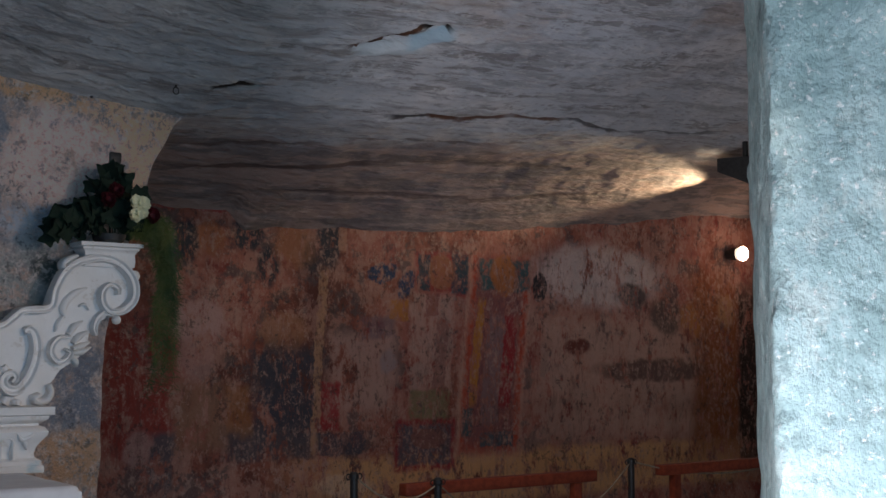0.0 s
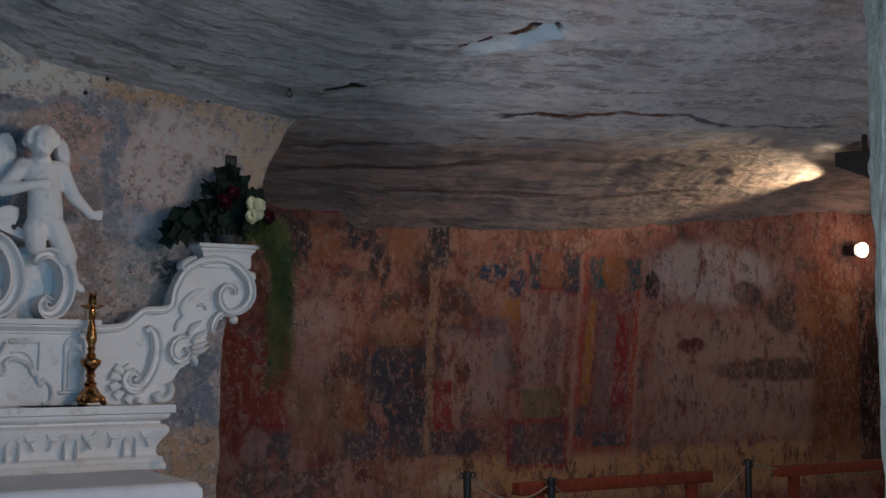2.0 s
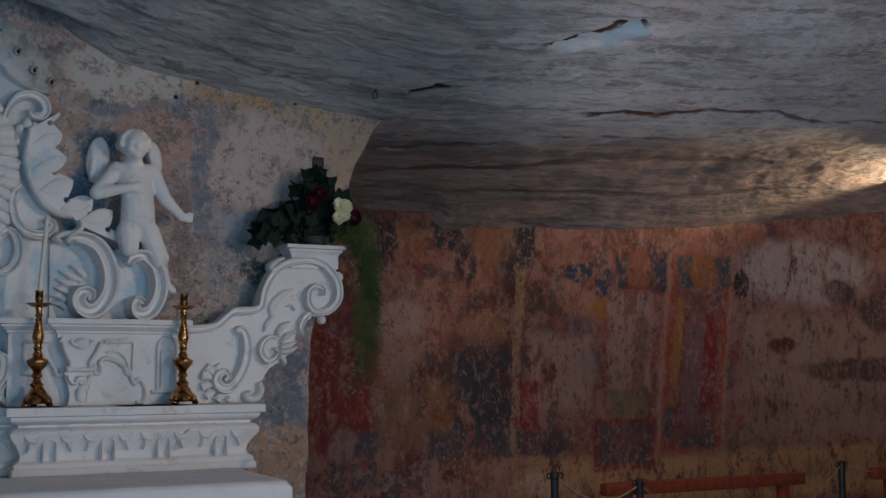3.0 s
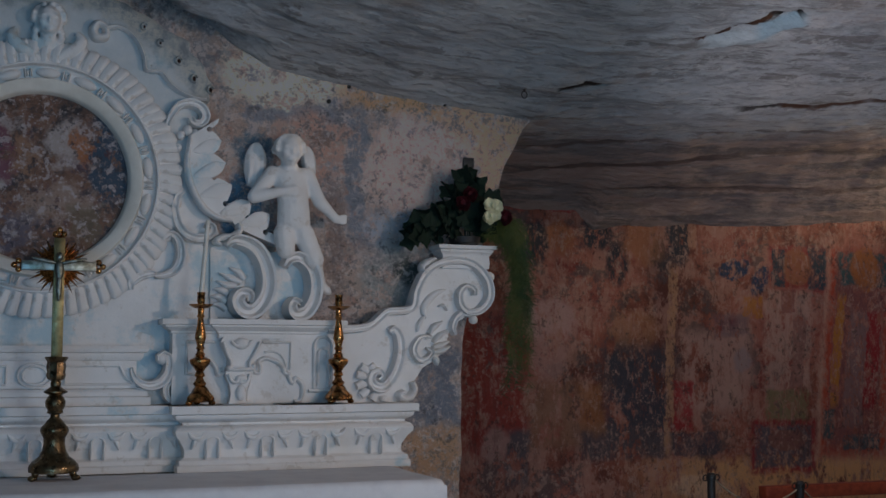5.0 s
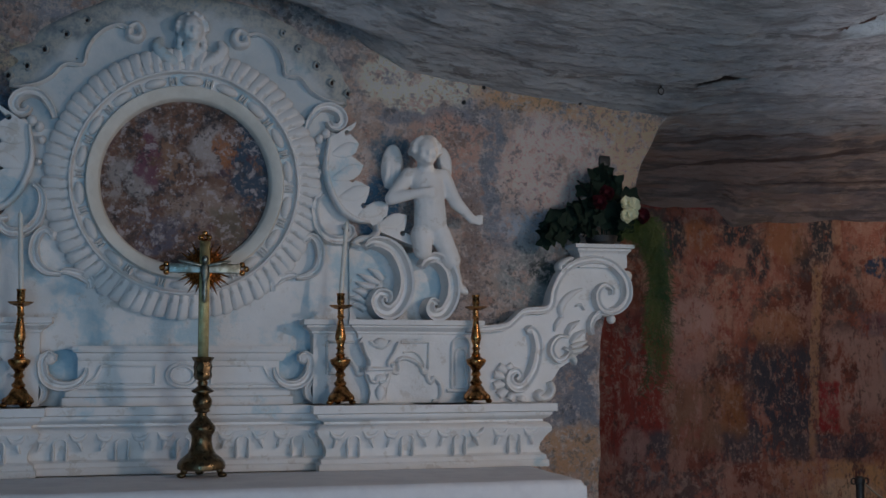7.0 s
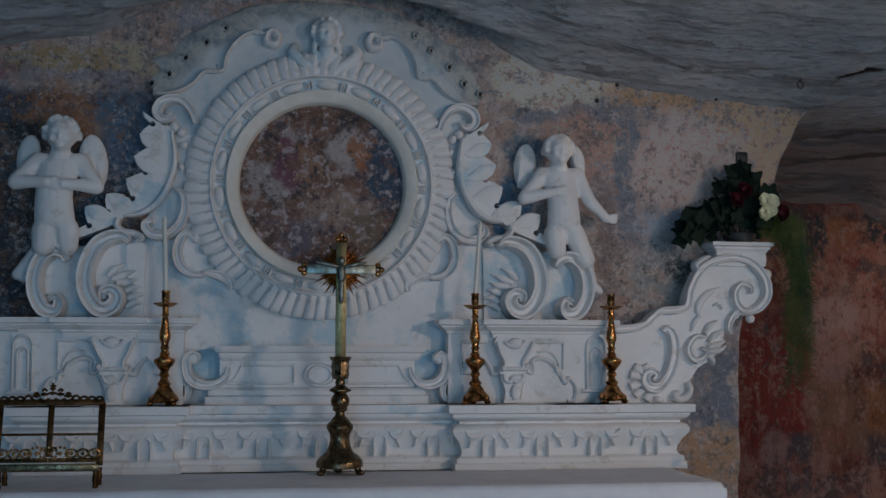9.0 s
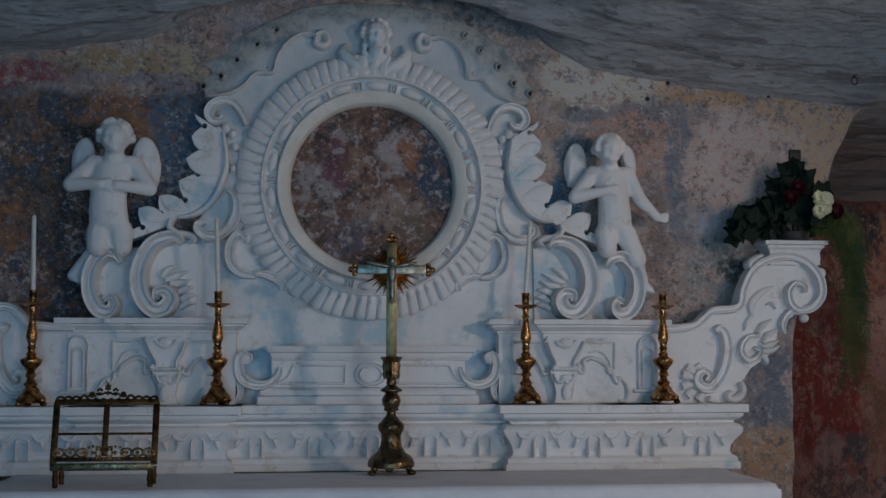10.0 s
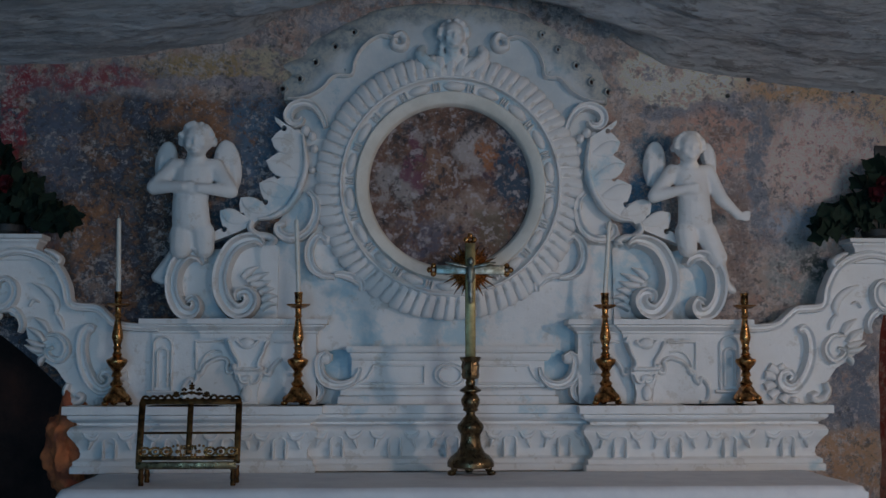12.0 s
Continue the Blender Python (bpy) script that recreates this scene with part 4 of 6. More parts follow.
def side(s):
    pedestal = R("pedestal", moulding(bmesh.new(), *sorted((across(0.475, s), across(1.09, s))), 4.60, 4.72, LEDGE))
    R("pedestal_break", moulding(bmesh.new(), *sorted((across(0.64, s), across(0.90, s))), 4.575, 4.70, [(0.0, 1.520)] + LEDGE[1:]), parent=pedestal)
    # the vase-shaped console
    bm = bmesh.new()
    plate(bm, [(0.654, 1.525), (0.790, 1.525), (0.798, 1.506), (0.776, 1.480), (0.758, 1.446), (0.753, 1.412), (0.766, 1.400), (0.763, 1.374), (0.744, 1.345), (0.737, 1.315), (0.745, 1.279), (0.678, 1.279), (0.685, 1.315), (0.679, 1.345), (0.667, 1.374), (0.663, 1.400), (0.676, 1.412), (0.672, 1.446), (0.655, 1.480), (0.643, 1.506)], 4.545, 4.60, 0.010, s)
    ribbon(bm, [(0.667, 1.406), (0.766, 1.406)], 4.55, [0.008], 0.018, s=s)
    ribbon(bm, smooth_path([(0.681, 1.510), (0.698, 1.493), (0.718, 1.500), (0.739, 1.493), (0.759, 1.510)], 5), 4.548, [0.006], 0.012, s=s)
    ribbon(bm, smooth_path([(0.651, 1.506), (0.664, 1.466), (0.680, 1.434), (0.680, 1.412)], 5), 4.548, [0.006], 0.014, s=s)
    ribbon(bm, smooth_path([(0.789, 1.506), (0.771, 1.468), (0.751, 1.434), (0.751, 1.412)], 5), 4.548, [0.006], 0.014, s=s)
    ribbon(bm, smooth_path([(0.673, 1.387), (0.684, 1.362), (0.703, 1.357), (0.712, 1.374), (0.720, 1.357), (0.740, 1.361), (0.753, 1.387)], 5), 4.55, [0.005, 0.008, 0.005], 0.014, s=s)
    for x, z, w, h in ((0.722, 1.500, 0.030, 0.022), (0.722, 1.372, 0.024, 0.014), (0.722, 1.318, 0.020, 0.030)):
        ball(bm, (across(x, s), 4.552, z), (w, 0.018, h))
    for x, z in [(0.674, 1.408), (0.766, 1.415)]:
        ball(bm, (across(x, s), 4.55, z), (0.012, 0.022, 0.012), u=10, v=8)
    R("console", bm, parent=pedestal)
    # the curling panel on each side of the console, and a frame above it
    bm = bmesh.new()
    ribbon(bm, smooth_path([(0.771, 1.417), (0.777, 1.395), (0.796, 1.391), (0.801, 1.412), (0.797, 1.434), (0.819, 1.446), (0.853, 1.438), (0.883, 1.417), (0.895, 1.391), (0.910, 1.387), (0.912, 1.370), (0.925, 1.353), (0.938, 1.370), (0.960, 1.348), (0.965, 1.315), (0.954, 1.287), (0.932, 1.283)], 5), 4.60, [0.008, 0.009, 0.010, 0.010, 0.008], 0.024, s=s)
    R("curling_edge", bm, parent=pedestal)
    bm = bmesh.new()
    plate(bm, [(0.774, 1.387), (0.801, 1.423), (0.823, 1.438), (0.853, 1.429), (0.878, 1.412), (0.891, 1.383), (0.908, 1.366), (0.925, 1.344), (0.942, 1.357), (0.955, 1.336), (0.954, 1.298), (0.932, 1.279), (0.751, 1.279), (0.756, 1.328)], 4.588, 4.62, 0.006, s)
    R("raised_field", bm, parent=pedestal)
    bm = bmesh.new()
    ribbon(bm, [(0.811, 1.506), (0.919, 1.506), (0.917, 1.404)], 4.60, [0.006], 0.014, s=s)
    ribbon(bm, smooth_path([(0.819, 1.468), (0.854, 1.472), (0.879, 1.459), (0.896, 1.434), (0.902, 1.412)], 5), 4.60, [0.005], 0.012, s=s)
    R("panel_frame", bm, parent=pedestal)
    bm = bmesh.new()
    ribbon(bm, smooth_path([(0.656, 1.412), (0.663, 1.391), (0.643, 1.387), (0.635, 1.408), (0.616, 1.434), (0.599, 1.446)], 5), 4.60, [0.006, 0.010, 0.010, 0.006], 0.024, s=s)
    ribbon(bm, [(0.526, 1.506), (0.525, 1.387), (0.568, 1.387)], 4.60, [0.006], 0.014, s=s)
    ribbon(bm, [(0.526, 1.506), (0.630, 1.506)], 4.60, [0.006], 0.014, s=s)
    R("curling_edge", bm, parent=pedestal)
    bm = bmesh.new()
    for w, z0, z1 in ((0.036, 1.325, 1.490), (0.020, 1.340, 1.462)):
        path = [(1.046 - w, z0), (1.046 - w, z1)] + [(1.046 + w * math.cos(radians(a)), z1 + w * math.sin(radians(a))) for a in range(165, 0, -15)] + [(1.046 + w, z1), (1.046 + w, z0)]
        ribbon(bm, path, 4.60, [0.006], 0.016, s=s)
    ribbon(bm, [(0.99, 1.322), (1.105, 1.322)], 4.60, [0.008], 0.018, s=s)
    R("arched_panel", bm, parent=pedestal)
    # the curved end with its volute and acanthus
    wing = R("scroll_wing", plate(bmesh.new(), BODY, 4.60, 4.70, 0.01, s))
    bm = bmesh.new()
    ribbon(bm, smooth_path(TOP_EDGE, 5), 4.598, [0.016, 0.016, 0.017, 0.018, 0.018, 0.013, 0.008], 0.035, GROOVED, s)
    R("edge_moulding", bm, parent=wing)
    bm = bmesh.new()
    ribbon(bm, smooth_path([(1.313, 1.550), (1.331, 1.557), (1.350, 1.534), (1.358, 1.482), (1.348, 1.423), (1.324, 1.371), (1.290, 1.336), (1.256, 1.336), (1.236, 1.360), (1.243, 1.387), (1.270, 1.396), (1.285, 1.379), (1.271, 1.362)], 6), 4.60, [0.014, 0.020, 0.023, 0.024, 0.022, 0.018, 0.013, 0.010], 0.036, GROOVED, s)
    R("c_scroll", bm, parent=wing)
    bm = bmesh.new()
    ribbon(bm, smooth_path([(1.408, 1.354), (1.417, 1.324), (1.399, 1.294), (1.370, 1.288), (1.353, 1.304), (1.373, 1.316)], 6), 4.60, [0.010, 0.016, 0.015, 0.010], 0.034, s=s)
    R("foot_scroll", bm, parent=wing)
    bm = bmesh.new()
    ribbon(bm, smooth_path([(1.654, 1.619), (1.621, 1.625), (1.592, 1.604), (1.578, 1.567), (1.589, 1.539)], 6), 4.60, [0.010, 0.014, 0.012, 0.006], 0.030, GROOVED, s)
    R("hook_scroll", bm, parent=wing)
    bm = bmesh.new()
    ribbon(bm, smooth_path([(1.489, 1.530), (1.449, 1.530), (1.420, 1.503), (1.415, 1.469), (1.440, 1.439), (1.472, 1.446), (1.488, 1.472), (1.468, 1.486)], 6), 4.60, [0.006, 0.011, 0.013, 0.013, 0.010, 0.006], 0.030, GROOVED, s)
    R("acanthus_scroll", bm, parent=wing)
    for path in ([(1.496, 1.488), (1.532, 1.498), (1.564, 1.513)], [(1.499, 1.471), (1.534, 1.475), (1.570, 1.494)], [(1.494, 1.454), (1.511, 1.439), (1.515, 1.418)], [(1.499, 1.507), (1.524, 1.535), (1.560, 1.557)], [(1.480, 1.540), (1.503, 1.572), (1.536, 1.593)]):
        R("leaf_lobe", ribbon(bmesh.new(), smooth_path(path, 5), 4.60, [0.008, 0.013, 0.003], 0.024, s=s), parent=wing)
    # a frilled shell behind the foot of the large scroll
    for a, b in ([(1.250, 1.392), (1.237, 1.421)], [(1.230, 1.385), (1.198, 1.415)], [(1.221, 1.368), (1.181, 1.383)], [(1.221, 1.344), (1.180, 1.337)], [(1.232, 1.321), (1.199, 1.301)], [(1.262, 1.306), (1.242, 1.285)], [(1.296, 1.300), (1.292, 1.279)]):
        R("shell_lobe", ribbon(bmesh.new(), smooth_path([a, ((a[0] + b[0]) / 2, (a[1] + b[1]) / 2 + 0.004), b], 5), 4.60, [0.008, 0.018, 0.016], 0.022, s=s), parent=wing)
    for path, w in (([(1.550, 1.721), (1.511, 1.704), (1.471, 1.667), (1.458, 1.630), (1.468, 1.604)], 0.014), ([(1.462, 1.614), (1.442, 1.582), (1.431, 1.551)], 0.009), ([(1.521, 1.651), (1.543, 1.657), (1.557, 1.636)], 0.006)):
        R("leaf", ribbon(bmesh.new(), smooth_path(path, 6), 4.60, [0.003, w, w, 0.003], 0.016, s=s), parent=wing)
    for x, y, r in ((1.741, 1.774, 0.022), (1.671, 1.600, 0.018)):
        R("curl", ball(bmesh.new(), (across(x, s), 4.60, y), (r, 0.022, r)), parent=wing)
    # the plinth that carries the flowers
    bm = bmesh.new()
    moulding(bm, *sorted((across(1.535, s), across(1.735, s))), 4.585, 4.68, [(0.0, 1.805), (0.002, 1.83), (0.0, 1.855), (0.008, 1.868), (0.014, 1.872), (0.014, 1.880), (0.026, 1.884), (0.026, 1.898), (0.0, 1.898)])
    R("flower_plinth", bm)
    bm = bmesh.new()
    ribbon(bm, smooth_path([(1.503, 1.842), (1.479, 1.833), (1.450, 1.809), (1.460, 1.787), (1.479, 1.797)], 6), 4.60, [0.008, 0.012, 0.010, 0.006], 0.03, s=s)
    R("plinth_curl", bm)
    # the two tall C-scrolls on the ledge
    bm = bmesh.new()
    ribbon(bm, smooth_path([(0.677, 1.871), (0.699, 1.888), (0.743, 1.884), (0.790, 1.854), (0.824, 1.789), (0.832, 1.720), (0.813, 1.660), (0.774, 1.621), (0.735, 1.626), (0.714, 1.660), (0.731, 1.690), (0.762, 1.686), (0.763, 1.660)], 6), 4.66, [0.014, 0.026, 0.032, 0.034, 0.036, 0.036, 0.034, 0.030, 0.022, 0.014], 0.085, GROOVED, s)
    R("tall_scroll", bm)
    bm = bmesh.new()
    ribbon(bm, smooth_path([(0.898, 1.798), (0.916, 1.824), (0.951, 1.831), (0.994, 1.798), (1.015, 1.738), (1.009, 1.673), (0.978, 1.622), (0.938, 1.613), (0.921, 1.639), (0.935, 1.665), (0.961, 1.656)], 6), 4.65, [0.014, 0.024, 0.028, 0.030, 0.032, 0.032, 0.026, 0.018, 0.012], 0.080, GROOVED, s)
    R("small_scroll", bm)
    bm = bmesh.new()
    plate(bm, [(0.626, 1.591), (0.621, 1.862), (0.660, 1.892), (0.738, 1.862), (0.860, 1.854), (0.899, 1.863), (1.003, 1.798), (1.027, 1.691), (0.986, 1.592)], 4.662, 4.70, 0.008, s)
    R("scroll_ground", bm, FIELD)
    bm = bmesh.new()
    for a, b, c in ([(0.736, 1.733), (0.698, 1.750), (0.654, 1.767)], [(0.719, 1.720), (0.680, 1.724), (0.645, 1.737)], [(0.688, 1.690), (0.662, 1.703), (0.636, 1.707)], [(0.679, 1.660), (0.653, 1.677), (0.623, 1.677)], [(0.683, 1.630), (0.657, 1.647), (0.627, 1.647)], [(0.750, 1.746), (0.728, 1.772), (0.694, 1.789)]):
        ribbon(bm, smooth_path([a, b, c], 5), 4.662, [0.012, 0.014, 0.003], 0.022, s=s)
    R("leaf_spray", bm)
    toothed_leaf(s)
    # the moulded crest above, in S-curves: a broad cove with a sharp ridge along its inner edge
    crest_line = smooth_path([(0.219, 2.675), (0.256, 2.682), (0.300, 2.665), (0.337, 2.624), (0.358, 2.573), (0.367, 2.527), (0.408, 2.525), (0.432, 2.512), (0.462, 2.475), (0.506, 2.447), (0.560, 2.432), (0.593, 2.430)], 6)
    bm = bmesh.new()
    ribbon(bm, [(u + 0.014, z + 0.014) for u, z in crest_line], 4.676, [0.022, 0.024, 0.022, 0.024, 0.024, 0.020], 0.016, COVE, s)
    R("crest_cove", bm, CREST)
    bm = bmesh.new()
    ribbon(bm, crest_line, 4.676, [0.006], 0.036, ROUND, s)
    ribbon(bm, smooth_path([(0.219, 2.675), (0.189, 2.688), (0.171, 2.661), (0.184, 2.635), (0.215, 2.640), (0.217, 2.662), (0.202, 2.666)], 6), 4.676, [0.010, 0.016, 0.018, 0.014, 0.008], 0.045, ROUND, s)
    R("crest_ridge", bm)
    for path, out in (([(0.448, 2.321), (0.463, 2.360), (0.493, 2.399), (0.535, 2.411), (0.575, 2.395), (0.591, 2.363), (0.576, 2.335), (0.547, 2.335), (0.534, 2.355)], 0.040), ([(0.513, 2.074), (0.489, 2.049), (0.481, 2.002), (0.497, 1.942), (0.534, 1.905), (0.584, 1.896), (0.620, 1.918), (0.622, 1.943), (0.597, 1.950)], 0.045), ([(0.444, 1.891), (0.471, 1.908), (0.498, 1.882), (0.508, 1.831), (0.493, 1.784), (0.458, 1.757), (0.416, 1.750)], 0.045), ([(0.416, 1.759), (0.391, 1.759), (0.355, 1.746), (0.329, 1.723), (0.329, 1.698)], 0.034)):
        bm = bmesh.new()
        ribbon(bm, smooth_path(path, 6), 4.668, [0.010, 0.015, 0.019, 0.020, 0.016, 0.010], out, GROOVED, s)
        R("side_scroll", bm)
    for p, r in zip([(0.555, 2.294), (0.526, 2.307), (0.500, 2.286), (0.442, 1.891), (0.491, 2.238), (0.499, 2.156)], (0.018, 0.018, 0.016, 0.018, 0.014, 0.012)):
        R("bud", ball(bmesh.new(), (across(p[0], s), 4.665, p[1]), (r, 0.030, r * 1.15), u=12, v=8))
    # drilled eyelets along the worn leaf border of the crest
    for c in [(0.359, 2.695), (0.420, 2.638), (0.491, 2.575), (0.550, 2.511), (0.613, 2.472)]:
        bm = ribbon(bmesh.new(), [(c[0] + 0.012 * math.cos(radians(a)), c[1] + 0.014 * math.sin(radians(a))) for a in range(20, 320, 20)], 4.680, [0.003, 0.006, 0.003], 0.018, ROUND, s)
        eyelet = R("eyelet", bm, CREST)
        # a dark ball paints the shade inside each eyelet
        R("hole_shade", ball(bmesh.new(), (across(c[0], s), 4.686, c[1]), (0.008, 0.012, 0.010), u=10, v=6), SHADE_DARK, parent=eyelet)


def keyholes(tips, eyes, r):
    """An edge of pointed teeth, with a round eye drilled at the end of the slot between each two."""
    out = []
    for k, tip in enumerate(tips):
        out.append(tip)
        if k < len(eyes):
            e, nxt = Vector(eyes[k]), Vector(tips[k + 1])
            d = ((Vector(tip) + nxt) / 2 - e).normalized()
            turn = 1 if d.x * (tip[1] - e.y) - d.y * (tip[0] - e.x) > 0 else -1
            base = math.atan2(d.y, d.x)
            mouth = e + d * r * 1.9 + Vector((-d.y, d.x)) * turn * r * 0.35
            out.append(tuple((Vector(tip) * 0.4 + mouth * 0.6) - d * r * 0.35))
            for a in range(22, 339, 35):
                out.append((e.x + r * math.cos(base + turn * radians(a)), e.y + r * math.sin(base + turn * radians(a))))
            mouth = e + d * r * 1.9 - Vector((-d.y, d.x)) * turn * r * 0.35
            out.append(tuple((nxt * 0.5 + mouth * 0.5) + d * r * 0.15))
    return out


def toothed_leaf(s):
    """A long curled leaf with round eyes between its teeth, and the broad one below it that spreads over the tall scroll."""
    inner = [(0.534, 2.285), (0.522, 2.188), (0.530, 2.124), (0.555, 2.059), (0.594, 2.005), (0.644, 1.975), (0.694, 1.966), (0.719, 1.940), (0.756, 1.923), (0.821, 1.897), (0.877, 1.876)]
    tips = [(0.874, 1.906), (0.840, 1.999), (0.762, 2.047), (0.693, 2.103), (0.669, 2.187), (0.651, 2.269), (0.640, 2.356)]
    eyes = [(0.824, 1.927), (0.757, 1.979), (0.670, 2.030), (0.625, 2.129), (0.607, 2.226), (0.604, 2.311)]
    bm = plate(bmesh.new(), inner + keyholes(tips, eyes, 0.011), 4.630, 4.70, 0.004, s)
    leaf = R("toothed_leaf", bm, FIELD)
    bm = bmesh.new()
    ribbon(bm, smooth_path(inner[0:7], 6), 4.634, [0.006, 0.010, 0.012, 0.012, 0.012, 0.010, 0.006], 0.020, ROUND, s)
    R("leaf_rim", bm, FIELD, parent=leaf)
    for tip, root in zip(tips[1:6], [(0.731, 1.957), (0.652, 1.992), (0.576, 2.059), (0.549, 2.130), (0.546, 2.225)]):
        a, b = Vector(root), Vector(tip)
        bm = ribbon(bmesh.new(), [a.lerp(b, t) + Vector((0, -0.006 * math.sin(math.pi * t))) for t in (0.0, 0.2, 0.4, 0.6, 0.8, 0.95)], 4.632, [0.006, 0.020, 0.030, 0.026, 0.004], 0.005, ROUND, s)
        R("leaf_rib", bm, FIELD, parent=leaf)
    # the rolled lip where the two leaves part
    bm = ribbon(bmesh.new(), smooth_path([(0.719, 1.957), (0.723, 1.928), (0.697, 1.906), (0.660, 1.902), (0.634, 1.886), (0.655, 1.873)], 6), 4.64, [0.010, 0.014, 0.014, 0.012, 0.006], 0.034, ROUND, s)
    R("leaf_lip", bm)


side(1)
side(-1)

# the ground behind the medallion
def ground_plate(lower):
    """A shallow sheet of stucco that thins out into the wall towards its edge."""
    half = [(0.587, 1.271), (0.594, 1.541), (0.682, 1.593), (0.686, 1.865), (0.690, 1.931), (0.660, 1.996), (0.628, 2.105), (0.618, 2.259), (0.622, 2.359), (0.640, 2.433), (0.660, 2.500), (0.590, 2.610), (0.470, 2.710), (0.300, 2.785), (0.052, 2.830)]
    zs = np.linspace(half[0][1], 2.28, 60) if lower else np.linspace(2.28, half[-1][1] - 0.002, 60)
    us = np.interp(zs, [z for u, z in half], [u for u, z in half])
    bm = bmesh.new()
    fs = [-1, -0.97, -0.9, -0.75] + list(np.linspace(-0.6, 0.6, 13)) + [0.75, 0.9, 0.97, 1]
    rows = []
    for z, u in zip(zs, us):
        top = max(0, 1 - (half[-1][1] - z) / 0.04)
        row = []
        for f in fs:
            w = u + (0.010 if lower else 0.055) * noise.noise(Vector((math.copysign(3, f), 0, z * 22))) * abs(f)
            row.append(bm.verts.new((U0 + w * f, 4.678 + 0.03 * max(top, max(0, (abs(f) - 0.86) / 0.14)) ** 1.5 + 0.004 * noise.noise(Vector((w * f * 7, 0, z * 7))), z)))
        rows.append(row)
    for a, c in zip(rows, rows[1:]):
        for i in range(len(fs) - 1):
            bm.faces.new((a[i], a[i + 1], c[i + 1], c[i]))
    return bm


R("ground_plate", ground_plate(True), FIELD, "white stucco ground with blue stains", angle=80)
R("crest_ground", ground_plate(False), CREST, "blue distempered ground of the crest, greyed for its shade", angle=80)

# the middle panel under the medallion
bm = bmesh.new()
moulding(bm, U0 - 0.40, U0 + 0.38, 4.62, 4.70, [(0.0, 1.27), (0.020, 1.27), (0.020, 1.305), (0.010, 1.310), (0.010, 1.325), (0.0, 1.335), (0.0, 1.337)])
block(bm, U0 - 0.37, U0 + 0.35, 4.62, 4.70, 1.33, 1.45)
moulding(bm, U0 - 0.36, U0 + 0.36, 4.62, 4.70, [(0.0, 1.436), (0.006, 1.440), (0.010, 1.448), (0.014, 1.456), (0.014, 1.464), (0.026, 1.468), (0.030, 1.478), (0.026, 1.490), (0.0, 1.490)])
middle = R("middle_panel", bm)
for s in (-1, 1):
    bm = ribbon(bmesh.new(), [(s * 0.10, 1.352), (s * 0.10, 1.418), (s * 0.29, 1.418)], 4.62, [0.005], 0.012)
    ribbon(bm, smooth_path([(s * 0.29, 1.418), (s * 0.298, 1.400), (s * 0.315, 1.372), (s * 0.345, 1.352)], 5), 4.62, [0.005], 0.012)
    ribbon(bm, [(s * 0.10, 1.352), (s * 0.345, 1.352)], 4.62, [0.005], 0.012)
    R("panel_frame", bm, parent=middle)
    bm = bmesh.new()
    ribbon(bm, [(0.398 + 0.066 * math.cos(radians(a)), 1.410 + 0.064 * math.sin(radians(a))) for a in range(178, 361, 12)] + [(0.466, 1.43), (0.462, 1.452), (0.446, 1.462), (0.430, 1.452), (0.432, 1.438)], 4.625, [0.006, 0.014, 0.020, 0.022, 0.018, 0.012], 0.040, GROOVED, s)
    ball(bm, (across(0.440, s), 4.615, 1.444), (0.022, 0.026, 0.022), u=12, v=8)
    ribbon(bm, smooth_path([(0.521, 1.374), (0.482, 1.370), (0.458, 1.341), (0.460, 1.307), (0.481, 1.288), (0.507, 1.294)], 5), 4.64, [0.008, 0.013, 0.014, 0.010, 0.006], 0.034, GROOVED, s)
    R("end_scroll", bm, parent=middle)
    bm = plate(bmesh.new(), [(0.398 + 0.068 * math.cos(radians(a)), 1.412 + 0.066 * math.sin(radians(a))) for a in range(0, 360, 15)], 4.664, 4.70, 0.002, s)
    R("blue_hollow", bm, BLUE, "hollow painted pale blue", parent=middle)
for w, h in ((0.058, 0.044), (0.042, 0.032)):
    bm = ribbon(bmesh.new(), [(w * math.cos(radians(a)) - 0.004, 1.385 + h * math.sin(radians(a))) for a in range(0, 361, 15)], 4.62, [0.005], 0.012)
    R("oval_frame", bm, parent=middle)

# the round medallion
MZ = 2.098


def ring(profile, n=96):
    """A round frame from (radius, out from the wall) pairs."""
    bm = bmesh.new()
    rows = [[bm.verts.new((U0 + r * math.cos(2 * math.pi * i / n), WALL_Y - d, MZ + r * math.sin(2 * math.pi * i / n))) for i in range(n)] for r, d in profile]
    for a, b in zip(rows, rows[1:]):
        for i in range(n):
            bm.faces.new((a[i], a[(i + 1) % n], b[(i + 1) % n], b[i]))
    return bm


frame_ring = R("medallion_frame", ring([(0.405, 0.03), (0.408, 0.070), (0.412, 0.084), (0.418, 0.084), (0.422, 0.070), (0.428, 0.060), (0.490, 0.044), (0.505, 0.030), (0.507, 0.0)]), label="white round moulded frame")
R("inner_band", ring([(0.306, 0.0), (0.309, 0.040), (0.316, 0.062), (0.320, 0.066), (0.352, 0.084), (0.357, 0.084), (0.360, 0.076), (0.363, 0.060)]), BAND, "cream-white flat inner band", parent=frame_ring)
R("bead_channel", ring([(0.360, 0.058), (0.366, 0.050), (0.398, 0.050), (0.409, 0.062)]), FIELD, parent=frame_ring)
bm = bmesh.new()
bmesh.ops.create_circle(bm, cap_ends=True, segments=64, radius=0.318, matrix=pose(U0, WALL_Y - 0.030, MZ, 90))
part("round_painting", bm, PAINTING, retable, "dark worn round painting", world=True)

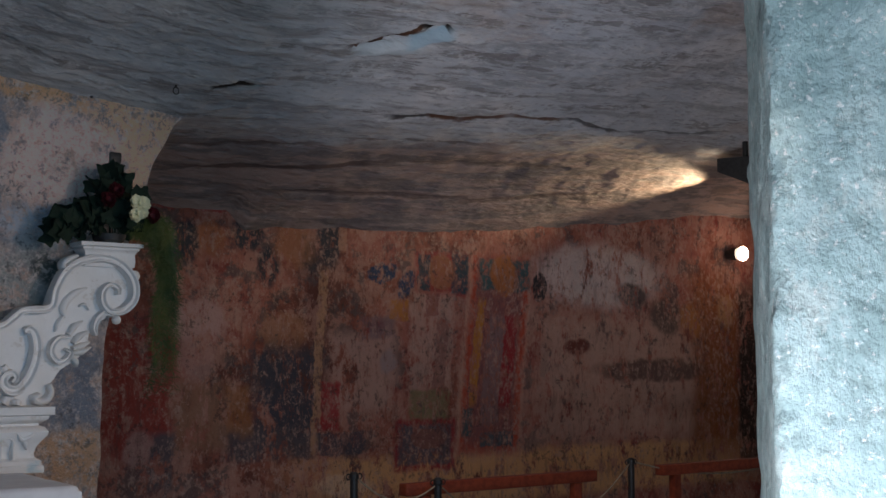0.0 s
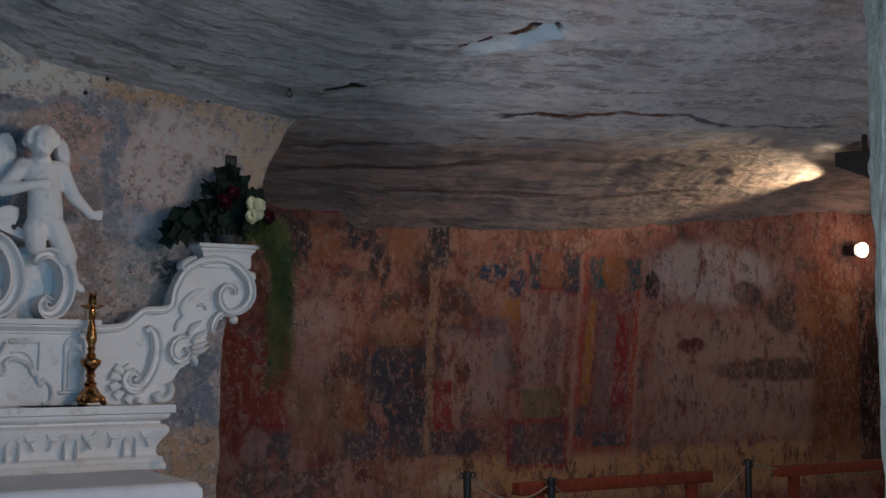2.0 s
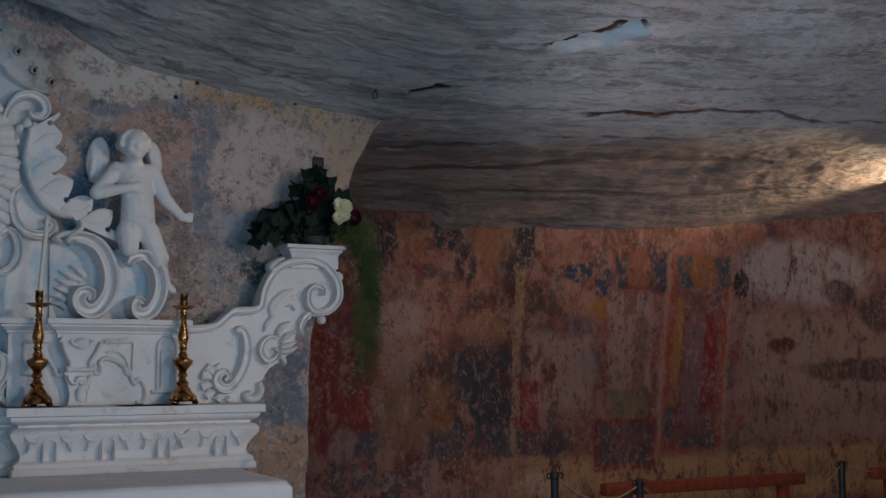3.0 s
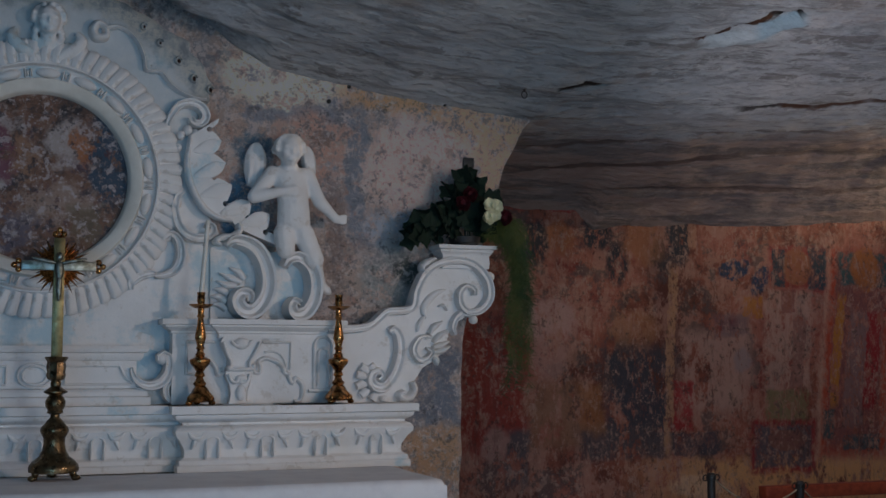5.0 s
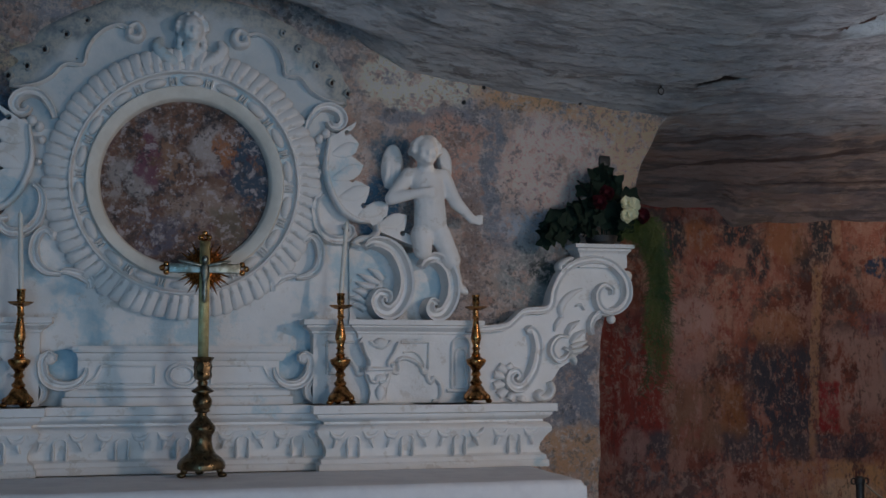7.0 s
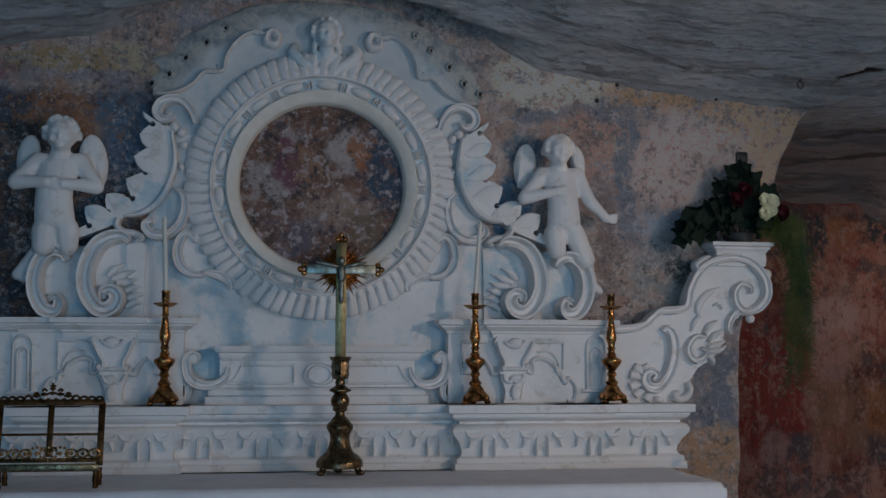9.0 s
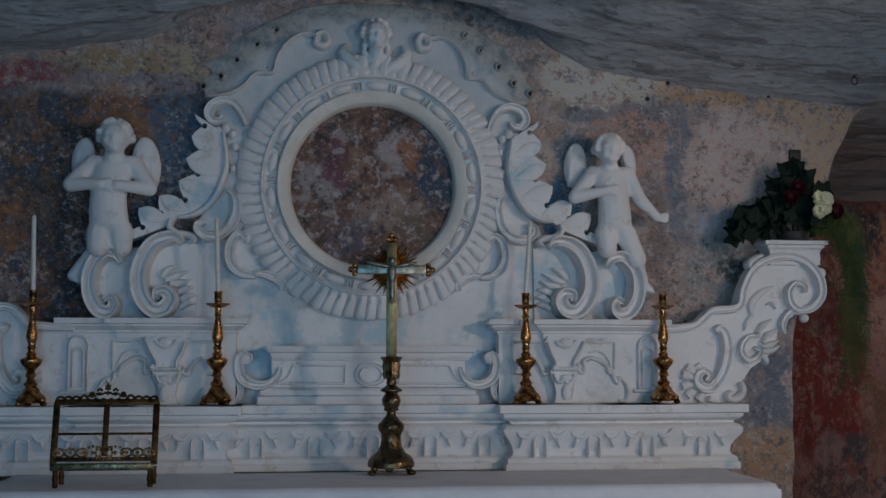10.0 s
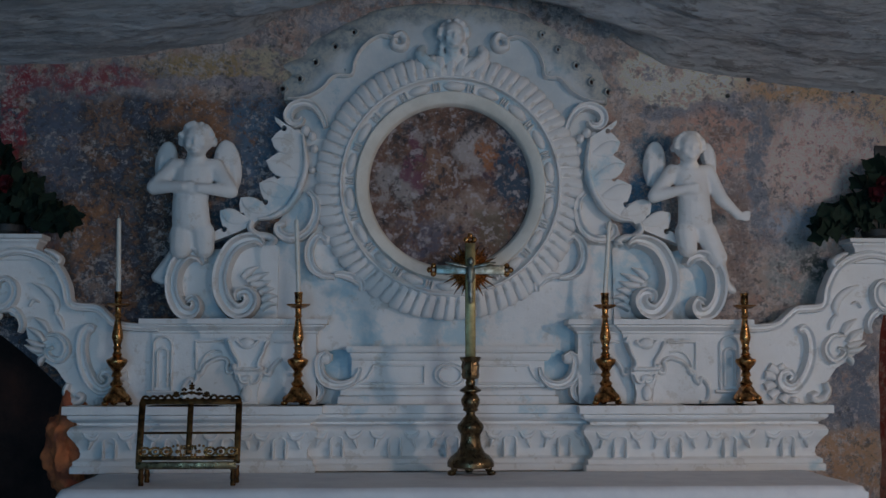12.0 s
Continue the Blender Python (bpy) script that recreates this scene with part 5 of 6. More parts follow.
# gadroons and beads round the frame, alike and set in a circle: each gadroon leans a little and ends in a lobe
bm = bmesh.new()
sections = [(0.000, 0.0150, 0.010, 0.0), (0.020, 0.0172, 0.017, 0.001), (0.045, 0.0195, 0.021, 0.004), (0.068, 0.0212, 0.019, 0.007), (0.082, 0.0205, 0.012, 0.009), (0.090, 0.0120, 0.003, 0.010)]
rows = [[bm.verts.new((lean + w * math.cos(radians(a)), -h * abs(math.sin(radians(a))) ** 0.8 - 0.004 * (abs(a - 70) < 12) + 0.20 * r, r)) for a in range(0, 181, 20)] for r, w, h, lean in sections]
for a, b in zip(rows, rows[1:]):
    for i in range(len(a) - 1):
        bm.faces.new((a[i], a[i + 1], b[i + 1], b[i]))
bm.faces.new(rows[-1])
bm.faces.new(rows[0])
gadroon = mesh_of("gadroon", bm, STUCCO, 60)
bead = mesh_of("bead", ball(bmesh.new(), (0, 0, 0), (0.043, 0.026, 0.0185), u=14, v=8), STUCCO, 60)
bm = bmesh.new()
for x in (-0.011, 0.0, 0.011):
    ball(bm, (x, 0, 0), (0.0055, 0.024 if x else 0.018, 0.0185 if x else 0.013), u=8, v=6)
collar = mesh_of("bead_collar", bm, STUCCO, 60)
centre = Vector((0, WALL_Y - 4.6, MZ - 1.03))
rnd = random.Random(12)
for count, name, me, radius, out, offset in ((74, "gadroon", gadroon, 0.421, 0.060, 0.0), (18, "bead", bead, 0.383, 0.052, 0.1), (18, "bead_collar", collar, 0.383, 0.052, 0.6)):
    for i in range(count):
        a = 360 * (i + offset) / count + rnd.uniform(-0.5, 0.5)
        o = new(name, me)
        o.parent = frame_ring
        o.matrix_basis = Matrix.Translation(centre + Vector((0, -out, 0))) @ pose(0, 0, 0, 0, a, 0) @ Matrix.Translation((0, 0, radius)) @ Matrix.Scale(rnd.uniform(0.96, 1.04), 4)

# ---- statues: plain shapes ----


def limb(bm, a, b, ra, rb):
    a, b = Vector(a), Vector(b)
    n = max(3, int((b - a).length / 0.012))
    for i in range(n + 1):
        t = i / n
        ball(bm, a + (b - a) * t, ra + (rb - ra) * t, u=10, v=7)


def statue(name, bm, label, voxel=0.006):
    ob = single(name, bm, FIELD if name == "angel_head" else STUCCO, label, "statue", angle=180)
    m = ob.modifiers.new("remesh", "REMESH")
    m.mode, m.voxel_size, m.use_smooth_shade = "VOXEL", voxel, True
    m = ob.modifiers.new("smooth", "SMOOTH")
    m.factor, m.iterations = 0.5, 2
    return ob


def at(p, out):
    return (U0 + p[0], WALL_Y - out, p[1])


def curls(bm, head, r, seed):
    rnd = random.Random(seed)
    for i in range(60):
        a, b = rnd.uniform(-5, 185), rnd.uniform(-40, 80)
        ball(bm, (head[0] + r * math.cos(radians(a)), head[1] + r * 0.8 * math.sin(radians(b)) * 0.8, head[2] + r * 1.05 * math.sin(radians(a))), r * 0.21, u=8, v=6)


def face(bm, head, r):
    x, y, z = head
    ball(bm, head, (r * 0.86, r * 0.9, r * 1.08))
    ball(bm, (x, y + r * 0.35, z + r * 0.18), (r * 1.08, r * 0.85, r * 1.02))
    ball(bm, (x, y - r * 0.9, z - r * 0.18), (r * 0.13, r * 0.16, r * 0.24), u=8, v=6)
    ball(bm, (x, y - r * 0.62, z - r * 0.78), (r * 0.3, r * 0.24, r * 0.2), u=8, v=6)
    for s in (-1, 1):
        ball(bm, (x + s * r * 0.42, y - r * 0.6, z - r * 0.32), (r * 0.3, r * 0.26, r * 0.3), u=8, v=6)
        ball(bm, (x + s * r * 0.36, y - r * 0.70, z + r * 0.22), (r * 0.3, r * 0.18, r * 0.09), u=8, v=6)


def wing_shape(bm, p, out, size, lean):
    ball(bm, at(p, out), (size * 0.50, 0.024, size), (0, lean, 0))
    for k in range(3):
        ball(bm, (U0 + p[0] + (k - 1) * size * 0.26, WALL_Y - out - 0.012, p[1] - size * 0.25), (size * 0.12, 0.018, size * 0.72), (0, lean, 0), 10, 8)


def child_body(pts, r, k, hand_out, gap):
    """A standing child as one plain blended shape. k: stoutness; hand_out: how far each hand stands off the wall; gap: between the fingers' rows."""
    head, chest, belly, hips, sl, el, hl, sr, er, hr, tl, kl, tr, kr, foot = pts
    bm = bmesh.new()
    face(bm, at(head, 0.150), r)
    limb(bm, at(head, 0.12), at(chest, 0.105), 0.032 * k, 0.045 * k)
    # a straight, plump trunk
    for t in np.linspace(0, 1, 14):
        c = Vector(chest).lerp(Vector(belly), t * 2) if t < 0.5 else Vector(belly).lerp(Vector(hips), t * 2 - 1)
        w = float(np.interp(t, (0, 0.25, 0.5, 0.8, 1), (0.080, 0.072, 0.070, 0.074, 0.076))) * k
        ball(bm, at(c, 0.10 + 0.018 * math.sin(math.pi * t)), (w, 0.058 * k, 0.034))
    for c in (sl, sr):
        ball(bm, at(((chest[0] + 3 * c[0]) / 4, c[1] - 0.004), 0.098), (0.042 * k, 0.040 * k, 0.038 * k))
    for a, e, h, out in ((sl, el, hl, hand_out[0]), (sr, er, hr, hand_out[1])):
        limb(bm, at(a, 0.098), at(e, 0.125), 0.036 * k, 0.031 * k)
        limb(bm, at(e, 0.125), at(h, out), 0.031 * k, 0.019 * k)
        ball(bm, at(h, out + 0.002), (0.026 * k, 0.013, 0.018))
        way = 1 if h[0] > e[0] else -1
        for f in range(4):
            ball(bm, at((h[0] + way * 0.028, h[1] + gap * (1.5 - f)), out + 0.004), (0.020, 0.0075, 0.0052), (0, -8 * way, 0), 8, 6)
    ball(bm, at(belly, 0.172), (0.006, 0.004, 0.007), u=8, v=6)
    limb(bm, at(tl, 0.100), at(kl, 0.112), 0.050 * k, 0.043 * k)
    limb(bm, at(tr, 0.100), at(kr, 0.095), 0.050 * k, 0.043 * k)
    side_knee = kl if abs(foot[0] - kl[0]) < abs(foot[0] - kr[0]) else kr
    limb(bm, at(side_knee, 0.075), at(foot, 0.050), 0.036 * k, 0.024 * k)
    ball(bm, at((foot[0] + 0.012, foot[1] - 0.008), 0.052), (0.034, 0.022, 0.018), (0, 35, 0))
    return bm


def standing_putto():
    pts = [(-0.944, 2.245), (-0.955, 2.140), (-0.968, 2.027), (-0.966, 1.940), (-1.030, 2.155), (-1.100, 2.075), (-0.990, 2.072), (-0.880, 2.155), (-0.820, 2.064), (-0.930, 2.066), (-1.000, 1.900), (-1.002, 1.850), (-0.924, 1.905), (-0.920, 1.855), (-1.096, 1.748)]
    bm = child_body(pts, 0.056, 0.96, (0.172, 0.172), 0.0105)
    curls(bm, at(pts[0], 0.140), 0.060, 3)
    wing_shape(bm, (-1.072, 2.176), 0.040, 0.088, 6)
    wing_shape(bm, (-0.842, 2.160), 0.045, 0.110, -5)
    statue("putto_statue", bm, "white stucco winged child statue with folded arms on a scroll")


def gesturing_putto():
    pts = [(0.897, 2.236), (0.907, 2.140), (0.918, 2.040), (0.926, 1.962), (0.840, 2.150), (0.766, 2.055), (0.885, 2.078), (0.978, 2.150), (1.020, 2.047), (1.090, 1.982), (0.890, 1.920), (0.893, 1.860), (0.966, 1.920), (1.012, 1.825), (1.052, 1.722)]
    bm = child_body(pts, 0.053, 0.88, (0.168, 0.120), 0.0105)
    curls(bm, at(pts[0], 0.140), 0.054, 5)
    wing_shape(bm, (0.786, 2.188), 0.040, 0.092, 4)
    wing_shape(bm, (0.998, 2.218), 0.036, 0.062, -12)
    statue("putto_statue", bm, "white stucco winged child statue with one arm stretched out")


def crest_head():
    c = (0.011, 2.672)
    bm = bmesh.new()
    face(bm, at(c, 0.078), 0.050)
    limb(bm, at(c, 0.06), at((0.011, 2.60), 0.05), 0.026, 0.030)
    ball(bm, at((0.011, 2.588), 0.045), (0.055, 0.026, 0.030))
    curls(bm, at((c[0], c[1] + 0.006), 0.062), 0.054, 8)
    for sx in (-1, 1):
        # wavy hair at the temples, and the two wings that cross under the chin
        for k in range(5):
            ball(bm, (U0 + c[0] + sx * (0.044 + 0.006 * math.sin(2.2 * k)), WALL_Y - 0.062, c[1] + 0.026 - 0.022 * k), (0.013, 0.016, 0.014), u=8, v=6)
        wing = smooth_path([(0.004, 2.520), (0.050, 2.545), (0.095, 2.572), (0.122, 2.605), (0.112, 2.632)], 8)
        for i, p in enumerate(wing):
            f = i / (len(wing) - 1)
            ball(bm, (U0 + c[0] - 0.004 + sx * p.x, WALL_Y - 0.046 - 0.014 * math.sin(math.pi * f), p.y), 0.014 + 0.010 * math.sin(math.pi * f), u=10, v=7)
    statue("angel_head", bm, "white stucco winged angel head on the crest", 0.0045)


standing_putto()
gesturing_putto()
crest_head()

# ---- the altar table and what stands on it ----
bm = block(bmesh.new(), -0.90, 1.48, 3.90, 4.74, 0, 1.036, 0.01)
single("altar_table", bm, STUCCO, "plain white stone altar table under a linen cloth", "altar")


def cloth():
    """A linen cloth: flat on the table, hanging over its front and ends in shallow folds."""
    x0, x1, y0, y1, z = -0.955, 1.515, 3.845, 4.37, 1.046
    bm = bmesh.new()
    nx, ny = 120, 18
    def lay(u, v):
        # u, v run past the edges and then hang down
        over_x = max(0, x0 - u, u - x1)
        over_y = max(0, y0 - v)
        drop = max(over_x, over_y)
        fold = 0.010 * math.sin(u * 26 + 1.3 * math.sin(u * 7)) * min(1, over_y / 0.25) + 0.010 * math.sin(v * 30) * min(1, over_x / 0.25)
        x, y = min(max(u, x0), x1), max(v, y0)
        x += math.copysign(min(over_x, 0.02) * 0.5 + fold, u - 0.3) if over_x else 0
        y -= (min(over_y, 0.02) * 0.5 + fold + 0.005) if over_y else 0
        rise = 0.0022 * noise.noise(Vector((u * 5, v * 9, 0)))
        return (x, y, z + (rise if not drop else 0) - max(0, drop - 0.004))
    us = list(np.linspace(x0 - 0.5, x0 - 0.02, 12)) + list(np.linspace(x0, x1, nx)) + list(np.linspace(x1 + 0.02, x1 + 0.5, 12))
    vs = list(np.linspace(y0 - 0.5, y0 - 0.02, 12)) + list(np.linspace(y0, y1, ny))
    g = [[bm.verts.new(lay(u, v)) for v in vs] for u in us]
    for i in range(len(us) - 1):
        for j in range(len(vs) - 1):
            bm.faces.new((g[i][j], g[i + 1][j], g[i + 1][j + 1], g[i][j + 1]))
    ob = single("altar_cloth", bm, LINEN, "white linen altar cloth hanging over the table's edge", "tablecloth", angle=60)
    m = ob.modifiers.new("thickness", "SOLIDIFY")
    m.thickness, m.offset = 0.003, 1
    return ob


cloth()


def candlestick():
    stick = thing("candlestick", (0.835, 4.52, 1.276), "polished brass candlestick with a three-footed base", "candlestick", "candlesticks on the altar")
    bm = lathe([(0.034, 0.012), (0.040, 0.020), (0.036, 0.034), (0.026, 0.048), (0.020, 0.062), (0.014, 0.070)], 24, lobes=3, depth=0.16)
    base = part("base", bm, GILT, stick)
    for k in range(3):
        a = radians(90 + 120 * k)
        bm = bmesh.new()
        ball(bm, (0.040 * math.cos(a), 0.040 * math.sin(a), 0.009), (0.011, 0.011, 0.009), u=10, v=8)
        ball(bm, (0.036 * math.cos(a), 0.036 * math.sin(a), 0.022), (0.010, 0.010, 0.014), u=10, v=8)
        part("foot", bm, GILT, base)
    part("knop", lathe([(0.012, 0.066), (0.018, 0.072), (0.020, 0.080), (0.013, 0.088), (0.010, 0.100), (0.016, 0.106), (0.014, 0.114), (0.011, 0.122), (0.018, 0.134), (0.028, 0.148), (0.032, 0.160), (0.030, 0.166), (0.018, 0.172), (0.012, 0.180)], 24), GILT, stick)
    part("stem", lathe([(0.012, 0.178), (0.016, 0.184), (0.011, 0.190), (0.010, 0.200), (0.014, 0.206), (0.010, 0.214), (0.013, 0.228), (0.017, 0.242), (0.016, 0.256), (0.011, 0.290), (0.008, 0.316), (0.012, 0.322), (0.009, 0.330), (0.010, 0.352)], 20), GILT, stick)
    part("drip_pan", lathe([(0.010, 0.350), (0.020, 0.353), (0.035, 0.362), (0.036, 0.366), (0.030, 0.365), (0.012, 0.362)], 24), GILT, stick)
    part("socket", lathe([(0.011, 0.360), (0.010, 0.370), (0.012, 0.376), (0.0115, 0.400), (0.013, 0.404), (0.013, 0.410), (0.008, 0.410)], 18), GILT, stick)
    return stick


def candle(x, lean, turn=0):
    ob = tagged(new("candle", mesh_of("candle", lathe([(0.0085, 0), (0.0085, 0.14), (0.0080, 0.268), (0.006, 0.276), (0.0012, 0.277), (0.0012, 0.290)], 14), WAX)), "thin white wax candle in a brass candlestick", "candle", "altar candles")
    ob.matrix_basis = pose(x, 4.52, 1.676, 0, lean, turn)
    return ob


stick = candlestick()
stick.scale = (1.2, 1.2, 1.0)
copy_thing(stick, pose(-0.938, 4.52, 1.276, 0, 0, 20))
copy_thing(stick, pose(-0.290, 4.52, 1.276, 0, 0, -15))
copy_thing(stick, pose(1.357, 4.52, 1.276, 0, 0, 10))
candle(0.835, 4.2)
candle(-0.938, -1.0)
candle(-0.290, -2.2)


def crucifix():
    x = 0.320
    cross = thing("crucifix", (x, 4.29, 1.047), "tall brass standing cross with gilt rays on a footed base", "crucifix")
    part("base", lathe([(0.070, 0.024), (0.080, 0.028), (0.081, 0.040), (0.078, 0.050), (0.066, 0.064), (0.048, 0.078), (0.038, 0.098), (0.034, 0.118), (0.035, 0.138), (0.042, 0.150), (0.046, 0.160), (0.044, 0.172), (0.032, 0.184), (0.024, 0.196)], 36), BRASS, cross, "dull brass bell-shaped base")
    for k in range(3):
        a = radians(90 + 120 * k)
        bm = ball(bmesh.new(), (0.078 * math.cos(a), 0.078 * math.sin(a), 0.010), (0.016, 0.016, 0.010), u=12, v=8)
        ball(bm, (0.068 * math.cos(a), 0.068 * math.sin(a), 0.024), (0.012, 0.012, 0.014), u=12, v=8)
        part("foot", bm, BRASS, cross)
    part("knop", lathe([(0.024, 0.194), (0.016, 0.204), (0.015, 0.214), (0.027, 0.220), (0.024, 0.228), (0.031, 0.240), (0.033, 0.256), (0.026, 0.270), (0.020, 0.278), (0.038, 0.286), (0.038, 0.290), (0.026, 0.298), (0.016, 0.306), (0.018, 0.316), (0.014, 0.326)], 28), BRASS, cross)
    part("capital", lathe([(0.014, 0.324), (0.026, 0.330), (0.030, 0.344), (0.027, 0.352), (0.030, 0.372), (0.027, 0.386), (0.036, 0.400), (0.034, 0.404), (0.018, 0.404)], 32, lobes=8, depth=0.06), BRASS, cross)
    part("shaft", block(block(bmesh.new(), -0.018, 0.018, -0.008, 0.008, 0.400, 0.80, 0.003), -0.012, 0.012, -0.010, -0.006, 0.41, 0.79, 0.001), OLIVE_BRASS, cross, "flat olive-toned brass shaft")
    part("crossbar", block(bmesh.new(), -0.120, 0.120, -0.008, 0.008, 0.690, 0.722, 0.003), SILVER, cross, "dull silver crossbar")
    for cx, cz in ((-0.128, 0.706), (0.128, 0.706), (0.0, 0.812)):
        bm = bmesh.new()
        for dx, dz in ((0, 0.014), (0.014, 0), (-0.014, 0), (0, -0.014)):
            ball(bm, (cx + dx, 0, cz + dz), (0.0105, 0.008, 0.0105), u=10, v=8)
        part("trefoil", bm, GILT, cross, "gilt trefoil end")
    me = bmesh.new()
    vs = [me.verts.new(p) for p in ((-0.011, 0, 0.012), (0, 0, 0.104), (0.011, 0, 0.012), (0, -0.007, 0.03), (0, 0.005, 0.03))]
    for f in ((0, 3, 1), (3, 2, 1), (2, 4, 1), (4, 0, 1), (0, 4, 2, 3)):
        me.faces.new([vs[i] for i in f])
    ray = mesh_of("ray", me, GILT)
    for k in range(48):
        a = 360 / 48 * k + 3.75
        if min(abs(math.sin(radians(a))), abs(math.cos(radians(a)))) > 0.1:
            o = new("ray", ray)
            o.parent = cross
            o.matrix_basis = pose(0, 0.004, 0.706, 0, a, 0) @ Matrix.Diagonal((1, 1, (1.02, 0.80, 0.92, 0.70)[k % 4], 1))
    # the small figure is kept as one plain shape
    bm = bmesh.new()
    ball(bm, (0, -0.022, 0.735), (0.012, 0.012, 0.015), u=10, v=8)
    ball(bm, (0, -0.020, 0.690), (0.015, 0.010, 0.034), u=10, v=8)
    ball(bm, (0, -0.018, 0.632), (0.010, 0.009, 0.045), u=10, v=8)
    for s in (-1, 1):
        ball(bm, (s * 0.045, -0.014, 0.722), (0.046, 0.007, 0.007), (0, s * -12, 0), 10, 8)
    part("relief", bm, SILVER, cross, "small worn silver relief")
    return cross


crucifix()


def missal_stand():
    st = thing("missal_stand", (-0.595, 4.00, 1.047), "dark brass openwork book stand on four short feet", "book stand", turn=0)
    w = 0.168
    tilt = pose(0, 0.0, 0.065, -14)
    def slanted(bm):
        bmesh.ops.transform(bm, matrix=tilt, verts=bm.verts)
        return bm
    for sx in (-1, 1):
        for y, h in ((-0.055, 0.062), (0.055, 0.062)):
            part("foot", lathe([(0.007, 0.0), (0.010, 0.008), (0.008, 0.018), (0.011, 0.030), (0.008, 0.046), (0.010, h)], 14, centre=(sx * 0.155, y)), DARK_BRASS, st)
    part("front_ledge", block(block(bmesh.new(), -w, w, -0.085, -0.045, 0.060, 0.074, 0.004), -w, w, -0.089, -0.080, 0.062, 0.086, 0.003), BRASS, st, "brighter worn brass ledge")
    for sx in (-1, 1):
        part("side_bar", slanted(block(bmesh.new(), sx * w - 0.011 - 0.002 * sx, sx * w + 0.011 - 0.002 * sx, -0.050, -0.040, 0.0, 0.215, 0.003)), DARK_BRASS, st)
    part("middle_bar", slanted(block(bmesh.new(), -0.010, 0.010, -0.048, -0.040, 0.03, 0.215, 0.003)), DARK_BRASS, st)
    part("top_bar", slanted(block(bmesh.new(), -w - 0.006, w + 0.006, -0.050, -0.040, 0.205, 0.225, 0.003)), DARK_BRASS, st)
    part("lower_bar", slanted(block(bmesh.new(), -w, w, -0.050, -0.040, 0.012, 0.026, 0.003)), DARK_BRASS, st)
    part("cross_rod", slanted(block(bmesh.new(), -w, w, -0.030, -0.022, 0.105, 0.113, 0.002)), DARK_BRASS, st)
    bm = bmesh.new()
    for k in range(9):
        c = -0.148 + 0.037 * k
        r = 0.018 + (0.010 if k in (3, 4, 5) else 0)
        for a in range(0, 360, 30):
            ball(bm, (c + r * math.cos(radians(a)), -0.052, 0.040 + 0.75 * r * math.sin(radians(a))), (0.0052, 0.004, 0.0052), u=6, v=5)
        ball(bm, (c, -0.052, 0.040), (0.007, 0.005, 0.007), u=8, v=6)
    part("openwork", slanted(bm), GILT, st, "gilt openwork border")
    bm = bmesh.new()
    for k in range(13):
        c = -0.156 + 0.026 * k
        h = 0.008 + 0.034 * math.exp(-(c / 0.055) ** 2)
        for a in range(0, 181, 30):
            ball(bm, (c + 0.011 * math.cos(radians(a)), -0.046, 0.225 + h * math.sin(radians(a))), (0.0048, 0.004, 0.0048), u=6, v=5)
        if abs(c) < 0.06:
            ball(bm, (c, -0.046, 0.225 + h * 0.5), (0.008, 0.005, 0.007), u=8, v=6)
    block(bm, -0.003, 0.003, -0.048, -0.043, 0.255, 0.282)
    block(bm, -0.010, 0.010, -0.048, -0.043, 0.268, 0.274)
    part("crest", slanted(bm), DARK_BRASS, st)
    st.scale = (0.92, 0.92, 0.92)
    return st


missal_stand()

# ---- flowers ----
def leaf_mesh(name, length, width, material, lobes):
    bm = bmesh.new()
    n = 10
    mid, left, right = [], [], []
    for i in range(n + 1):
        t = i / n
        w = width * math.sin(math.pi * t ** 0.75) * (1 + 0.28 * math.cos(lobes * math.pi * t)) + 0.0008
        z = length * t
        y = 0.25 * length * t * t
        mid.append(bm.verts.new((0, y + 0.004, z)))
        left.append(bm.verts.new((-w, y - 0.003, z)))
        right.append(bm.verts.new((w, y - 0.003, z)))
    for a, b in ((left, mid), (mid, right)):
        for i in range(n):
            bm.faces.new((a[i], b[i], b[i + 1], a[i + 1]))
    return mesh_of(name, bm, material, 60)


IVY, POINTED = leaf_mesh("leaf", 0.085, 0.036, LEAF, 4), leaf_mesh("leaf", 0.075, 0.022, LEAF, 0)


def petal_mesh(name, material, r):
    bm = bmesh.new()
    rows = [[bm.verts.new((r * math.sin(a) * math.sin(b) * 1.1, -r * math.cos(a) * 0.35 * (1 - math.cos(b)) - 0.2 * r * b, r * 0.75 * (1 - math.cos(b)) + 0.3 * r * b * math.cos(a))) for a in np.linspace(-1.0, 1.0, 6)] for b in np.linspace(0.05, 1.7, 6)]
    for p, q in zip(rows, rows[1:]):
        for i in range(5):
            bm.faces.new((p[i], p[i + 1], q[i + 1], q[i]))
    return mesh_of(name, bm, material, 60)


RED_PETAL, CREAM_PETAL = petal_mesh("petal", ROSE, 0.030), petal_mesh("petal", CREAM, 0.022)


def flower(parent, name, p, petal, layers, size, rnd, material):
    core = part(name, ball(bmesh.new(), p, (0.012 * size, 0.012 * size, 0.014 * size), u=10, v=8), material, parent)
    for layer in range(layers):
        count = 4 + 2 * layer
        for k in range(count):
            o = new("petal", petal)
            o.parent = core
            o.matrix_basis = Matrix.Translation(p) @ pose(0, 0, 0, -12 + rnd.uniform(-14, 14), 0, 0) @ pose(0, 0, 0, 0, 360 * k / count + 25 * layer + rnd.uniform(-12, 12), 0) @ pose(0, -0.010 + 0.008 * layer, 0.002 + 0.004 * layer, 10 + 22 * layer, 0, 0) @ Matrix.Scale(size * (0.62 + 0.19 * layer), 4)


